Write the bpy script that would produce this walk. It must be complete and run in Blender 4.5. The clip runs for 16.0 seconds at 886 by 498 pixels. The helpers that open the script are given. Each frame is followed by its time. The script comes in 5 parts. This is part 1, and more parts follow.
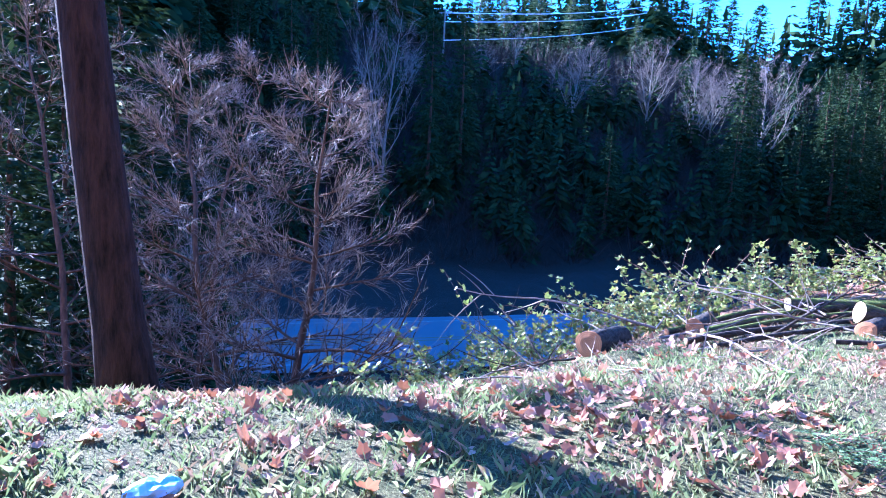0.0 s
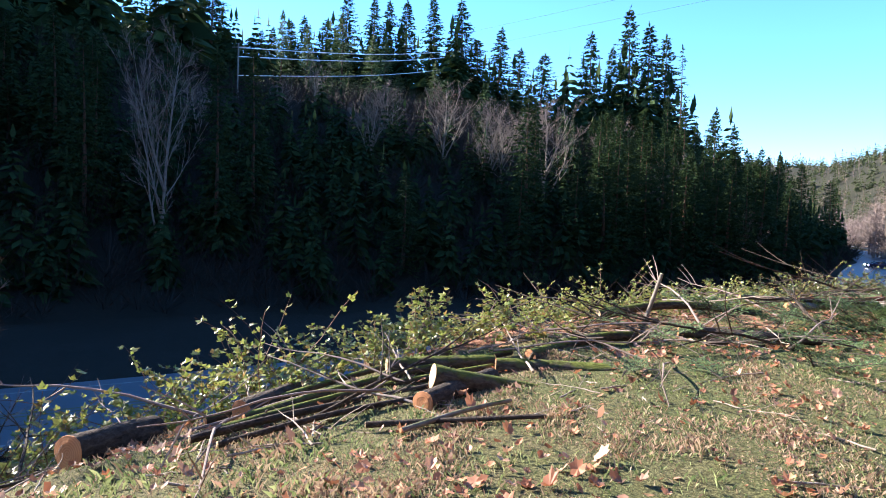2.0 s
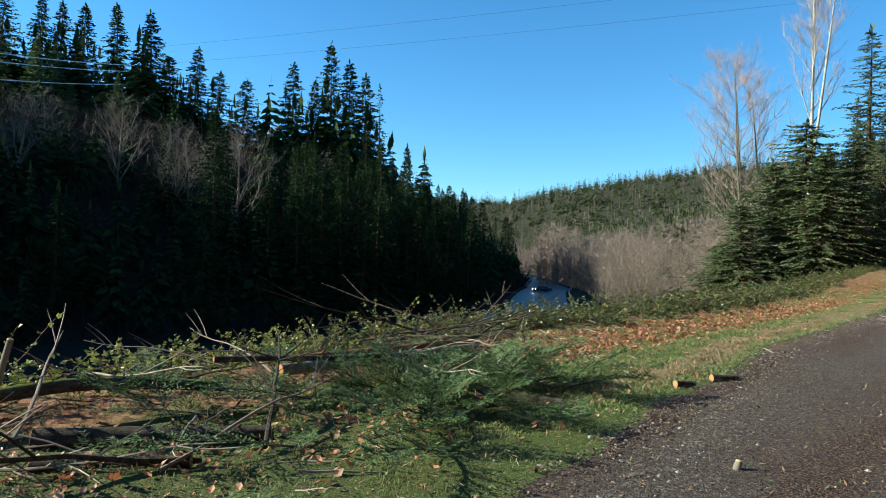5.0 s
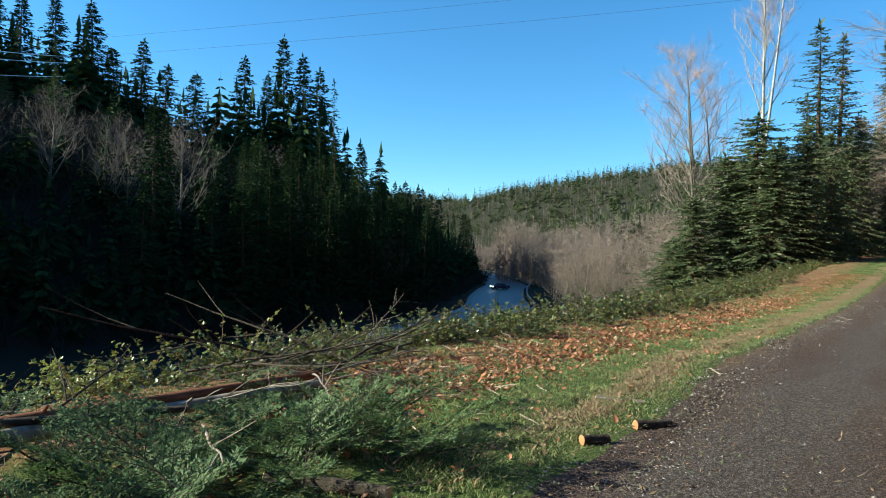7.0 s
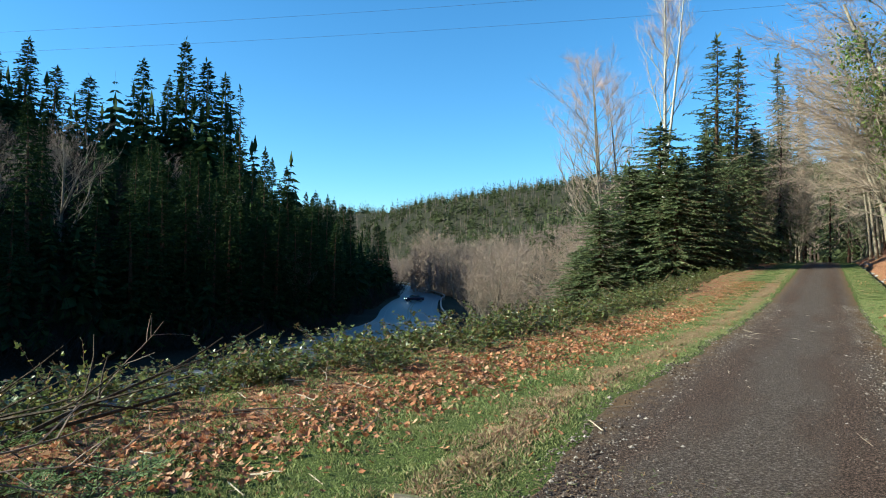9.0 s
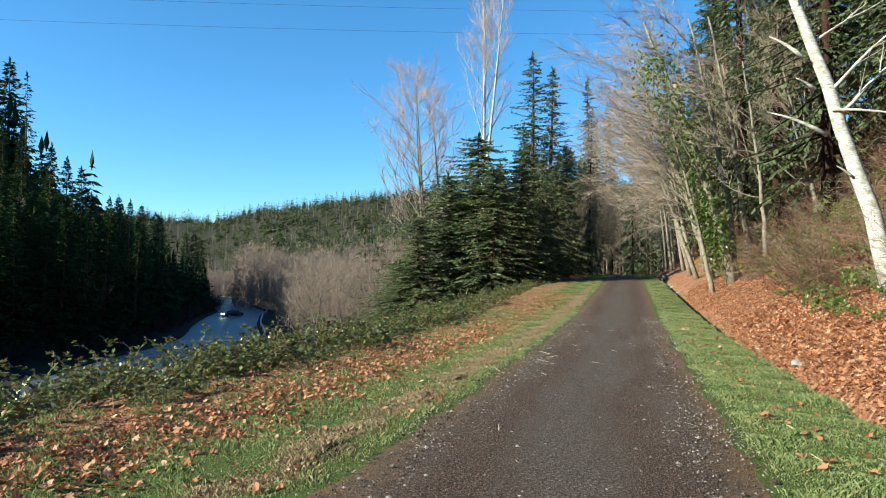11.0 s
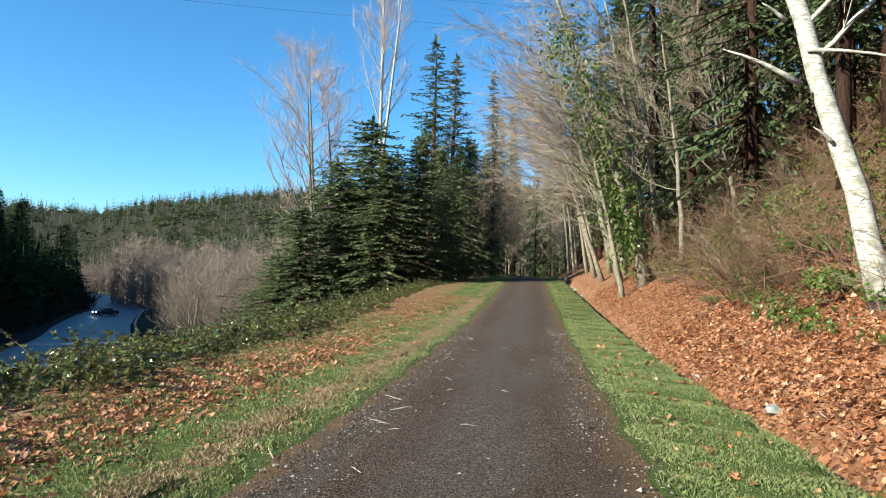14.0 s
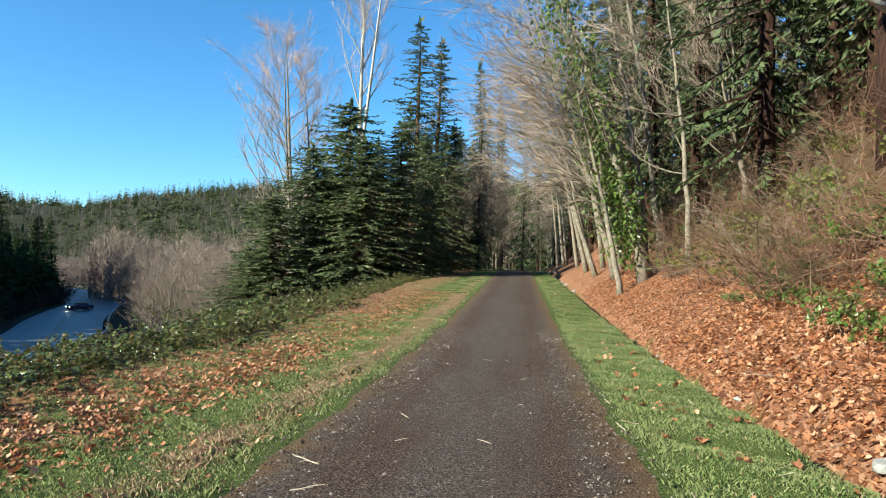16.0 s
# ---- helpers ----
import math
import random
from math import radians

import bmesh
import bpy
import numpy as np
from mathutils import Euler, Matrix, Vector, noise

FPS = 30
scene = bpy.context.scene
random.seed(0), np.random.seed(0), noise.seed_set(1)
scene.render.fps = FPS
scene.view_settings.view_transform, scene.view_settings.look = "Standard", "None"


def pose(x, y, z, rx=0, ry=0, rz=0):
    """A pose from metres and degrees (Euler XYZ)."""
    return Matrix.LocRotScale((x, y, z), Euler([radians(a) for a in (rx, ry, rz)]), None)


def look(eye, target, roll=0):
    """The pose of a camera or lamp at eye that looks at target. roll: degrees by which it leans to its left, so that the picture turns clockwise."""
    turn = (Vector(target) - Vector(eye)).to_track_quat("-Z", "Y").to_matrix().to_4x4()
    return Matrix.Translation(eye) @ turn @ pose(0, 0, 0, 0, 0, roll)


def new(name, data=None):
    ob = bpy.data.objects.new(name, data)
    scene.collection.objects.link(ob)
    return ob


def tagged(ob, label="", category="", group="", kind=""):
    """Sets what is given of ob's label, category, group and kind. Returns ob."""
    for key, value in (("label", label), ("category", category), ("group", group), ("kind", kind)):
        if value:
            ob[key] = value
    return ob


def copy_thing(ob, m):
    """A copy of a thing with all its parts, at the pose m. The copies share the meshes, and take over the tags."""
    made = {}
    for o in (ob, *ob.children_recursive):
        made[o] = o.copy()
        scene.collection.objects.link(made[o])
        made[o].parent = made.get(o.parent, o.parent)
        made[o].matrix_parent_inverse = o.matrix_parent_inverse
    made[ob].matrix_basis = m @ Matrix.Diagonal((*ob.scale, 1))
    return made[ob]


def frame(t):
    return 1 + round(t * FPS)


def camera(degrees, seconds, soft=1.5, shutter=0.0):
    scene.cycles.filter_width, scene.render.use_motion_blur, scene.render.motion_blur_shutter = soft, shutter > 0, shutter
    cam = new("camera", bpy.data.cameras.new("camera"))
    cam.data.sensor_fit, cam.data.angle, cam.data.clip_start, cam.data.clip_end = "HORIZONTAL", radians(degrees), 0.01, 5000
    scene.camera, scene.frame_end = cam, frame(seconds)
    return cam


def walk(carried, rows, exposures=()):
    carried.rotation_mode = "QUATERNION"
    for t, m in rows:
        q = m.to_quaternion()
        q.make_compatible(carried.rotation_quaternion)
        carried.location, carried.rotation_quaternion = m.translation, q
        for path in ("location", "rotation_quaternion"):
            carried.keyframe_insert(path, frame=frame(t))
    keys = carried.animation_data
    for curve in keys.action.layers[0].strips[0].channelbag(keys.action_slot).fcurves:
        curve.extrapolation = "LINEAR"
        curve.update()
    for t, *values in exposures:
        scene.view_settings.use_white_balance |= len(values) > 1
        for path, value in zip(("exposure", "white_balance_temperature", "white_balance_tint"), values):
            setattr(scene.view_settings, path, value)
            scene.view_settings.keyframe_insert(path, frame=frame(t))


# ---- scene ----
cam = camera(67.7, 16.0, soft=1.0)
PATH = [
    (0, (2.551, -4.192, 1.12), (0.595, -3.853, 0.878), 3.1),
    (0.5, (2.382, -3.509, 1.17), (0.441, -3.076, 0.957), 2.6),
    (1, (2.261, -2.849, 1.22), (0.342, -2.314, 1.043), 2.5),
    (1.5, (2.081, -2.172, 1.267), (0.2, -1.508, 1.125), 2.3),
    (2, (1.965, -1.503, 1.29), (0.158, -0.652, 1.184), 2.1),
    (2.5, (1.845, -0.805, 1.305), (0.15, 0.254, 1.242), 2.0),
    (3, (1.769, -0.126, 1.319), (0.204, 1.12, 1.291), 1.8),
    (3.5, (1.572, 0.578, 1.309), (0.117, 1.951, 1.293), 1.7),
    (4, (1.472, 1.294, 1.311), (0.09, 2.739, 1.301), 1.6),
    (4.5, (1.336, 2.01, 1.322), (0.002, 3.5, 1.331), 1.6),
    (4.7, (1.261, 2.32, 1.346), (-0.058, 3.823, 1.363), 1.8),
    (6.8, (0.702, 4.917, 1.374), (-0.519, 6.501, 1.382), 1.6),
    (7, (0.623, 5.228, 1.439), (-0.587, 6.819, 1.453), 1.5),
    (7.5, (0.488, 5.97, 1.471), (-0.697, 7.581, 1.488), 1.4),
    (8, (0.314, 6.7, 1.476), (-0.855, 8.322, 1.516), 1.3),
    (8.5, (0.237, 7.431, 1.468), (-0.875, 9.093, 1.519), 1.2),
    (9, (0.127, 8.158, 1.44), (-0.88, 9.886, 1.495), 0.9),
    (9.5, (0.129, 8.923, 1.454), (-0.725, 10.73, 1.524), 0.6),
    (10, (0.119, 9.719, 1.45), (-0.606, 11.581, 1.537), 0.3),
    (10.2, (0.125, 10.088, 1.449), (-0.557, 11.966, 1.537), 0.3),
    (12.3, (0.211, 14.627, 1.427), (-0.19, 16.583, 1.539), 1.5),
    (12.5, (0.216, 14.966, 1.471), (-0.165, 16.926, 1.58), 1.5),
    (13, (0.252, 15.762, 1.442), (-0.087, 17.73, 1.558), 1.5),
    (13.5, (0.188, 16.492, 1.473), (-0.123, 18.464, 1.582), 1.5),
    (14, (0.159, 17.263, 1.46), (-0.112, 19.242, 1.565), 1.6),
    (14.5, (0.095, 18.037, 1.444), (-0.168, 20.016, 1.548), 1.6),
    (15, (0.133, 18.773, 1.437), (-0.114, 20.755, 1.534), 1.7),
    (15.5, (0.107, 19.494, 1.456), (-0.133, 21.478, 1.545), 1.7),
    (16, (0.097, 20.303, 1.477), (-0.136, 22.288, 1.566), 1.7),
]
walk(cam, [(t, look(eye, target, roll)) for t, eye, target, roll in PATH],
     exposures=[(0, 3.4, 4450, 26), (0.5, 2.95, 4800, 18), (1.0, 2.5, 5400, 12), (1.5, 2.5, 5900, 13), (2.0, 2.5, 6300, 15), (2.5, 2.55, 6400, 14), (3.0, 2.4, 6600, 8), (3.5, 1.8, 6500, -3), (4.5, 1.36, 6450, -9), (7, 1.4, 6450, -9), (10, 1.48, 6550, -8), (12.5, 1.48, 6600, -6), (16, 1.52, 6600, -6)])

# light: a low winter sun from behind the far hill's shoulder, clear sky
SUN_AZ = radians(231.5)
SUN_EL = radians(26.0)
world = bpy.data.worlds.new("sky")
scene.world = world
world.use_nodes = True
wn = world.node_tree
sky = wn.nodes.new("ShaderNodeTexSky")
sky.sky_type = "NISHITA"
sky.sun_disc = False
sky.sun_elevation = SUN_EL
sky.sun_rotation = SUN_AZ
sky.air_density, sky.dust_density, sky.ozone_density = 1.0, 0.0, 7.0
wn.nodes["Background"].inputs["Strength"].default_value = 0.09
deep = wn.nodes.new("ShaderNodeHueSaturation")
deep.inputs["Saturation"].default_value = 1.1
wn.links.new(sky.outputs["Color"], deep.inputs["Color"])
wn.links.new(deep.outputs["Color"], wn.nodes["Background"].inputs["Color"])
sun = new("sun", bpy.data.lights.new("sun", "SUN"))
sun.data.energy, sun.data.angle, sun.data.color = 5.0, radians(0.5), (1.0, 0.93, 0.82)
sun.matrix_world = look((0, 0, 0), (-math.sin(SUN_AZ) * math.cos(SUN_EL), -math.cos(SUN_AZ) * math.cos(SUN_EL), -math.sin(SUN_EL)))


# ---- materials ----
def material(name, rough=0.8):
    m = bpy.data.materials.new(name)
    m.use_nodes = True
    b = m.node_tree.nodes["Principled BSDF"]
    b.inputs["Roughness"].default_value = rough
    b.inputs["Specular IOR Level"].default_value = 0.5 if rough < 0.5 else 0.12
    return m, m.node_tree, b


def node(nt, kind, **values):
    n = nt.nodes.new(kind)
    for key, value in values.items():
        n.inputs[key.replace("_", " ")].default_value = value
    return n


def noise_tex(nt, scale, detail=4.0, vec=None, rough=0.6):
    n = node(nt, "ShaderNodeTexNoise", Scale=scale, Detail=detail, Roughness=rough)
    if vec is None:
        vec = nt.nodes.new("ShaderNodeNewGeometry").outputs["Position"]
    nt.links.new(vec, n.inputs["Vector"])
    return n.outputs["Fac"]


def ramp(nt, fac, stops):
    r = nt.nodes.new("ShaderNodeValToRGB")
    while len(r.color_ramp.elements) < len(stops):
        r.color_ramp.elements.new(0.5)
    for e, (p, c) in zip(r.color_ramp.elements, stops):
        e.position, e.color = p, (*c, 1)
    nt.links.new(fac, r.inputs["Fac"])
    return r.outputs["Color"]


def mix(nt, fac, a, b, kind="MIX"):
    n = nt.nodes.new("ShaderNodeMix")
    n.data_type, n.blend_type = "RGBA", kind
    for sock, v in ((n.inputs[0], fac), (n.inputs[6], a), (n.inputs[7], b)):
        if isinstance(v, bpy.types.NodeSocket):
            nt.links.new(v, sock)
        else:
            sock.default_value = v if isinstance(v, float) else (*v, 1)
    return n.outputs[2]


def maths(nt, op, a, b=0.0, clamp=False):
    n = nt.nodes.new("ShaderNodeMath")
    n.operation, n.use_clamp = op, clamp
    for sock, v in zip(n.inputs, (a, b)):
        if isinstance(v, bpy.types.NodeSocket):
            nt.links.new(v, sock)
        else:
            sock.default_value = v
    return n.outputs[0]


def bump(nt, b, height, strength, dist):
    n = node(nt, "ShaderNodeBump", Strength=strength, Distance=dist)
    nt.links.new(height, n.inputs["Height"])
    nt.links.new(n.outputs["Normal"], b.inputs["Normal"])


def leafy(name, colours, rough=0.55, through_light=0.3, patch=0.0):
    """Foliage: every leaf has its own tone, and some light passes through it."""
    m, nt, b = material(name, rough)
    isl = nt.nodes.new("ShaderNodeNewGeometry").outputs["Random Per Island"]
    k = len(colours)
    col = ramp(nt, isl, [(i / max(1, k - 1), c) for i, c in enumerate(colours)])
    big = noise_tex(nt, 0.8, 2.0)
    col = mix(nt, maths(nt, "MULTIPLY", maths(nt, "SUBTRACT", big, 0.35, True), 1.2), col, colours[-1])
    nt.links.new(col, b.inputs["Base Color"])
    b.inputs["Specular IOR Level"].default_value = 0.3 if rough < 0.75 else 0.03
    if through_light:
        tr = nt.nodes.new("ShaderNodeBsdfTranslucent")
        nt.links.new(col, tr.inputs["Color"])
        mx = node(nt, "ShaderNodeMixShader", Fac=through_light)
        nt.links.new(b.outputs[0], mx.inputs[1])
        nt.links.new(tr.outputs[0], mx.inputs[2])
        nt.links.new(mx.outputs[0], nt.nodes["Material Output"].inputs["Surface"])
    return m


def barky(name, dark, light, scale=9.0, moss=None, moss_at=0.55, stretch=4.0, rough=0.9, depth=0.02):
    m, nt, b = material(name, rough)
    co = nt.nodes.new("ShaderNodeTexCoord").outputs["Object"]
    mp = nt.nodes.new("ShaderNodeMapping")
    mp.inputs["Scale"].default_value = (1, 1, 1 / stretch)
    nt.links.new(co, mp.inputs["Vector"])
    n1 = noise_tex(nt, scale, 6.0, mp.outputs[0], 0.7)
    n2 = noise_tex(nt, scale * 0.2, 3.0, co)
    col = ramp(nt, n1, [(0.32, dark), (0.68, light)])
    col = mix(nt, maths(nt, "MULTIPLY", n2, 0.5), col, tuple(v * 0.5 for v in dark))
    if moss:
        up = nt.nodes.new("ShaderNodeSeparateXYZ")
        nt.links.new(nt.nodes.new("ShaderNodeNewGeometry").outputs["Normal"], up.inputs[0])
        f = maths(nt, "ADD", maths(nt, "MULTIPLY", up.outputs["Z"], 0.35), noise_tex(nt, 4.0, 5.0, co))
        f = maths(nt, "MULTIPLY", maths(nt, "SUBTRACT", f, moss_at), 6.0, True)
        col = mix(nt, f, col, mix(nt, n1, tuple(v * 0.5 for v in moss), moss))
    nt.links.new(col, b.inputs["Base Color"])
    bump(nt, b, n1, 0.8, depth)
    return m


def ground_material():
    m, nt, b = material("earth_grass_litter", 0.95)
    geo = nt.nodes.new("ShaderNodeNewGeometry")
    pos = geo.outputs["Position"]
    sep = nt.nodes.new("ShaderNodeSeparateXYZ")
    nt.links.new(pos, sep.inputs[0])
    x = maths(nt, "ADD", sep.outputs["X"], maths(nt, "MULTIPLY", maths(nt, "SUBTRACT", noise_tex(nt, 0.9, 3.0), 0.5), 1.6))
    fine = noise_tex(nt, 30.0, 6.0, None, 0.75)
    mid = noise_tex(nt, 2.3, 5.0)
    turf = noise_tex(nt, 55.0, 5.0, None, 0.85)
    dry = maths(nt, "ADD", 0.12, maths(nt, "MULTIPLY", maths(nt, "SUBTRACT", 8.0, sep.outputs["Y"]), 0.12, True))
    grass = mix(nt, maths(nt, "MULTIPLY", mid, dry, True), ramp(nt, turf, [(0.36, (0.014, 0.020, 0.006)), (0.5, (0.055, 0.08, 0.02)), (0.66, (0.15, 0.19, 0.055))]), ramp(nt, turf, [(0.36, (0.028, 0.018, 0.010)), (0.5, (0.10, 0.07, 0.04)), (0.66, (0.27, 0.19, 0.12))]))
    vor = nt.nodes.new("ShaderNodeTexVoronoi")
    vor.inputs["Scale"].default_value = 11.0
    nt.links.new(pos, vor.inputs["Vector"])
    litter = mix(nt, fine, ramp(nt, vor.outputs["Color"], [(0.15, (0.07, 0.028, 0.016)), (0.5, (0.30, 0.13, 0.07)), (0.85, (0.52, 0.29, 0.18))]), (0.08, 0.036, 0.022))
    # rough ground beyond the bank, with the hill's shade painted in as near-black
    shaded_wild = mix(nt, mid, (0.008, 0.008, 0.006), (0.026, 0.021, 0.014))
    right_litter = maths(nt, "MULTIPLY", maths(nt, "SUBTRACT", x, 3.0), 4.0, True)
    left_litter = maths(nt, "MULTIPLY", maths(nt, "SUBTRACT", -4.0, x), 2.0, True)
    left_shaded = maths(nt, "MULTIPLY", maths(nt, "SUBTRACT", -6.5, x), 0.7, True)
    right_wild = maths(nt, "MULTIPLY", maths(nt, "SUBTRACT", x, 6.2), 0.5, True)
    col = mix(nt, right_litter, grass, litter)
    col = mix(nt, left_litter, col, litter)
    mud = maths(nt, "SUBTRACT", 1.0, maths(nt, "MULTIPLY", maths(nt, "ABSOLUTE", maths(nt, "SUBTRACT", sep.outputs["X"], 2.95)), 4.5), True)
    col = mix(nt, mud, col, (0.022, 0.016, 0.011))
    col = mix(nt, left_shaded, col, shaded_wild)
    col = mix(nt, right_wild, col, mix(nt, mid, (0.03, 0.019, 0.011), (0.12, 0.07, 0.04)))
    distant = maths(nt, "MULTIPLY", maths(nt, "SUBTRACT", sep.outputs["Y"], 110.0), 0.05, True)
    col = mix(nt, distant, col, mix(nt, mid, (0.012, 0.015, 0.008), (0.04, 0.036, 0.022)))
    nt.links.new(col, b.inputs["Base Color"])
    bump(nt, b, fine, 0.9, 0.03)
    return m


def gravel_material():
    m, nt, b = material("wet_dark_gravel", 0.85)
    pos = nt.nodes.new("ShaderNodeNewGeometry").outputs["Position"]
    sep = nt.nodes.new("ShaderNodeSeparateXYZ")
    nt.links.new(pos, sep.inputs[0])
    vor = nt.nodes.new("ShaderNodeTexVoronoi")
    vor.inputs["Scale"].default_value = 55.0
    nt.links.new(pos, vor.inputs["Vector"])
    mp = nt.nodes.new("ShaderNodeMapping")
    mp.inputs["Scale"].default_value = (1.6, 0.28, 1)
    nt.links.new(pos, mp.inputs["Vector"])
    tracks = noise_tex(nt, 1.0, 5.0, mp.outputs[0], 0.6)
    fine = noise_tex(nt, 120.0, 4.0, None, 0.8)
    stone = ramp(nt, vor.outputs["Color"], [(0.0, (0.012, 0.008, 0.007)), (0.55, (0.05, 0.034, 0.027)), (0.85, (0.13, 0.10, 0.088)), (1.0, (0.40, 0.35, 0.31))])
    soil = ramp(nt, noise_tex(nt, 48.0, 4.0, None, 0.9), [(0.42, (0.010, 0.006, 0.004)), (0.5, (0.044, 0.027, 0.021)), (0.60, (0.19, 0.125, 0.10))])
    spot = ramp(nt, noise_tex(nt, 42.0, 4.0, None, 0.9), [(0.42, (0.014, 0.010, 0.008)), (0.52, (0.07, 0.052, 0.045)), (0.64, (0.36, 0.32, 0.29))])
    stone = mix(nt, 0.5, stone, spot)
    wheel = maths(nt, "ABSOLUTE", maths(nt, "SUBTRACT", maths(nt, "ABSOLUTE", maths(nt, "ADD", sep.outputs["X"], 0.4)), 0.78))
    loose = maths(nt, "ADD", maths(nt, "MULTIPLY", tracks, 1.2), maths(nt, "MULTIPLY", wheel, 0.55))
    col = mix(nt, ramp(nt, loose, [(0.62, (0.1, 0.1, 0.1)), (0.92, (1, 1, 1))]), soil, mix(nt, 0.12, stone, (0.13, 0.10, 0.085)))
    edge = maths(nt, "ABSOLUTE", maths(nt, "ADD", sep.outputs["X"], 0.4))
    edge = maths(nt, "MULTIPLY", maths(nt, "SUBTRACT", maths(nt, "ADD", edge, maths(nt, "MULTIPLY", noise_tex(nt, 3.0, 5.0), 0.9)), 1.55), 2.2, True)
    col = mix(nt, edge, col, mix(nt, fine, (0.10, 0.045, 0.03), (0.17, 0.12, 0.06)))
    nt.links.new(col, b.inputs["Base Color"])
    h = mix(nt, 0.5, vor.outputs["Distance"], fine)
    bump(nt, b, h, 1.0, 0.03)
    return m


def asphalt_material():
    m, nt, b = material("cold_asphalt", 0.5)
    n = noise_tex(nt, 0.5, 5.0)
    col = mix(nt, n, (0.045, 0.05, 0.062), (0.07, 0.076, 0.09))
    b.inputs["Specular IOR Level"].default_value = 0.5
    nt.links.new(col, b.inputs["Base Color"])
    return m


def plain(name, dark, light, scale=8.0, rough=0.7, metal=0.0, depth=0.004):
    m, nt, b = material(name, rough)
    co = nt.nodes.new("ShaderNodeTexCoord").outputs["Object"]
    n = noise_tex(nt, scale, 5.0, co)
    nt.links.new(ramp(nt, n, [(0.3, dark), (0.7, light)]), b.inputs["Base Color"])
    b.inputs["Metallic"].default_value = metal
    bump(nt, b, n, 0.5, depth)
    return m


def cut_wood_material(name, heart, edge):
    """Sawn log end: rings round the centre, ragged saw marks."""
    m, nt, b = material(name, 0.8)
    co = nt.nodes.new("ShaderNodeTexCoord").outputs["Object"]
    wav = nt.nodes.new("ShaderNodeTexWave")
    wav.wave_type, wav.rings_direction = "RINGS", "Z"
    wav.inputs["Scale"].default_value = 18.0
    wav.inputs["Distortion"].default_value = 2.0
    nt.links.new(co, wav.inputs["Vector"])
    n = noise_tex(nt, 9.0, 5.0, co)
    col = mix(nt, n, heart, edge)
    col = mix(nt, maths(nt, "MULTIPLY", wav.outputs["Fac"], 0.35), col, tuple(v * 0.45 for v in heart))
    nt.links.new(col, b.inputs["Base Color"])
    bump(nt, b, n, 0.5, 0.01)
    return m


def birch_material():
    m, nt, b = material("white_birch_bark", 0.75)
    co = nt.nodes.new("ShaderNodeTexCoord").outputs["Object"]
    mp = nt.nodes.new("ShaderNodeMapping")
    mp.inputs["Scale"].default_value = (1.0, 1.0, 5.0)
    nt.links.new(co, mp.inputs["Vector"])
    bands = noise_tex(nt, 7.0, 6.0, mp.outputs[0], 0.75)
    blot = noise_tex(nt, 5.0, 4.0, co)
    col = ramp(nt, bands, [(0.36, (0.10, 0.085, 0.075)), (0.46, (0.36, 0.34, 0.31)), (0.64, (0.58, 0.56, 0.52))])
    col = mix(nt, ramp(nt, blot, [(0.5, (0, 0, 0)), (0.66, (1, 1, 1))]), col, (0.24, 0.22, 0.18))
    nt.links.new(col, b.inputs["Base Color"])
    bump(nt, b, bands, 0.5, 0.01)
    return m


M_GROUND = ground_material()
M_TRAIL = gravel_material()
M_ROAD = asphalt_material()
M_LINE = plain("road_paint_white", (0.16, 0.16, 0.16), (0.3, 0.3, 0.3), 3.0)
M_YELLOW = plain("road_paint_yellow", (0.14, 0.11, 0.05), (0.2, 0.16, 0.07), 3.0)
# needles darkened to carry the hill's shade in their base colour
M_FIR = leafy("shaded_fir_needles", [(0.010, 0.022, 0.010), (0.022, 0.042, 0.016), (0.042, 0.065, 0.022), (0.016, 0.034, 0.014)], 0.75, 0.1)
M_FIR_NEAR = leafy("green_fir_needles", [(0.05, 0.075, 0.034), (0.10, 0.13, 0.055), (0.16, 0.18, 0.085), (0.07, 0.10, 0.044)], 0.6, 0.3)
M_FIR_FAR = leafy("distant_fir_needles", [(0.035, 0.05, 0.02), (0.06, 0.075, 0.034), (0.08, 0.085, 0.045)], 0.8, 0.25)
# brighter copy of M_FIR: sunlight is mixed into the needle colour
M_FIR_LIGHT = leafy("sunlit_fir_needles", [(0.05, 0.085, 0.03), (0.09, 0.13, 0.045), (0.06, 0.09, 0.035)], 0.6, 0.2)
M_BOUGH = leafy("cut_fir_needles", [(0.035, 0.07, 0.022), (0.08, 0.14, 0.045), (0.16, 0.21, 0.085), (0.055, 0.10, 0.032)], 0.7, 0.3)
M_IVY = leafy("ivy_leaves", [(0.04, 0.08, 0.016), (0.10, 0.17, 0.035), (0.06, 0.11, 0.024), (0.17, 0.19, 0.06)], 0.35, 0.35)
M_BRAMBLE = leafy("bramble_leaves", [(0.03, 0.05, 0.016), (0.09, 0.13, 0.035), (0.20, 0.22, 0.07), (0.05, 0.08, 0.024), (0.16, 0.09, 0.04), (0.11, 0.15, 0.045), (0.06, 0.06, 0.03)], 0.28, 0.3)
M_FIR_WOOD = leafy("woodland_fir_needles", [(0.035, 0.055, 0.024), (0.07, 0.095, 0.038), (0.11, 0.13, 0.058), (0.05, 0.075, 0.032)], 0.6, 0.25)
# lighter, yellower copy of M_BRAMBLE; low sun through the leaves is in the colour
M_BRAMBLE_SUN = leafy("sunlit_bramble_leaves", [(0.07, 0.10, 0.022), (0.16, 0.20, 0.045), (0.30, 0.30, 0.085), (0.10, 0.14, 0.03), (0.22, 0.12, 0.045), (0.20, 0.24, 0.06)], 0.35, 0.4)
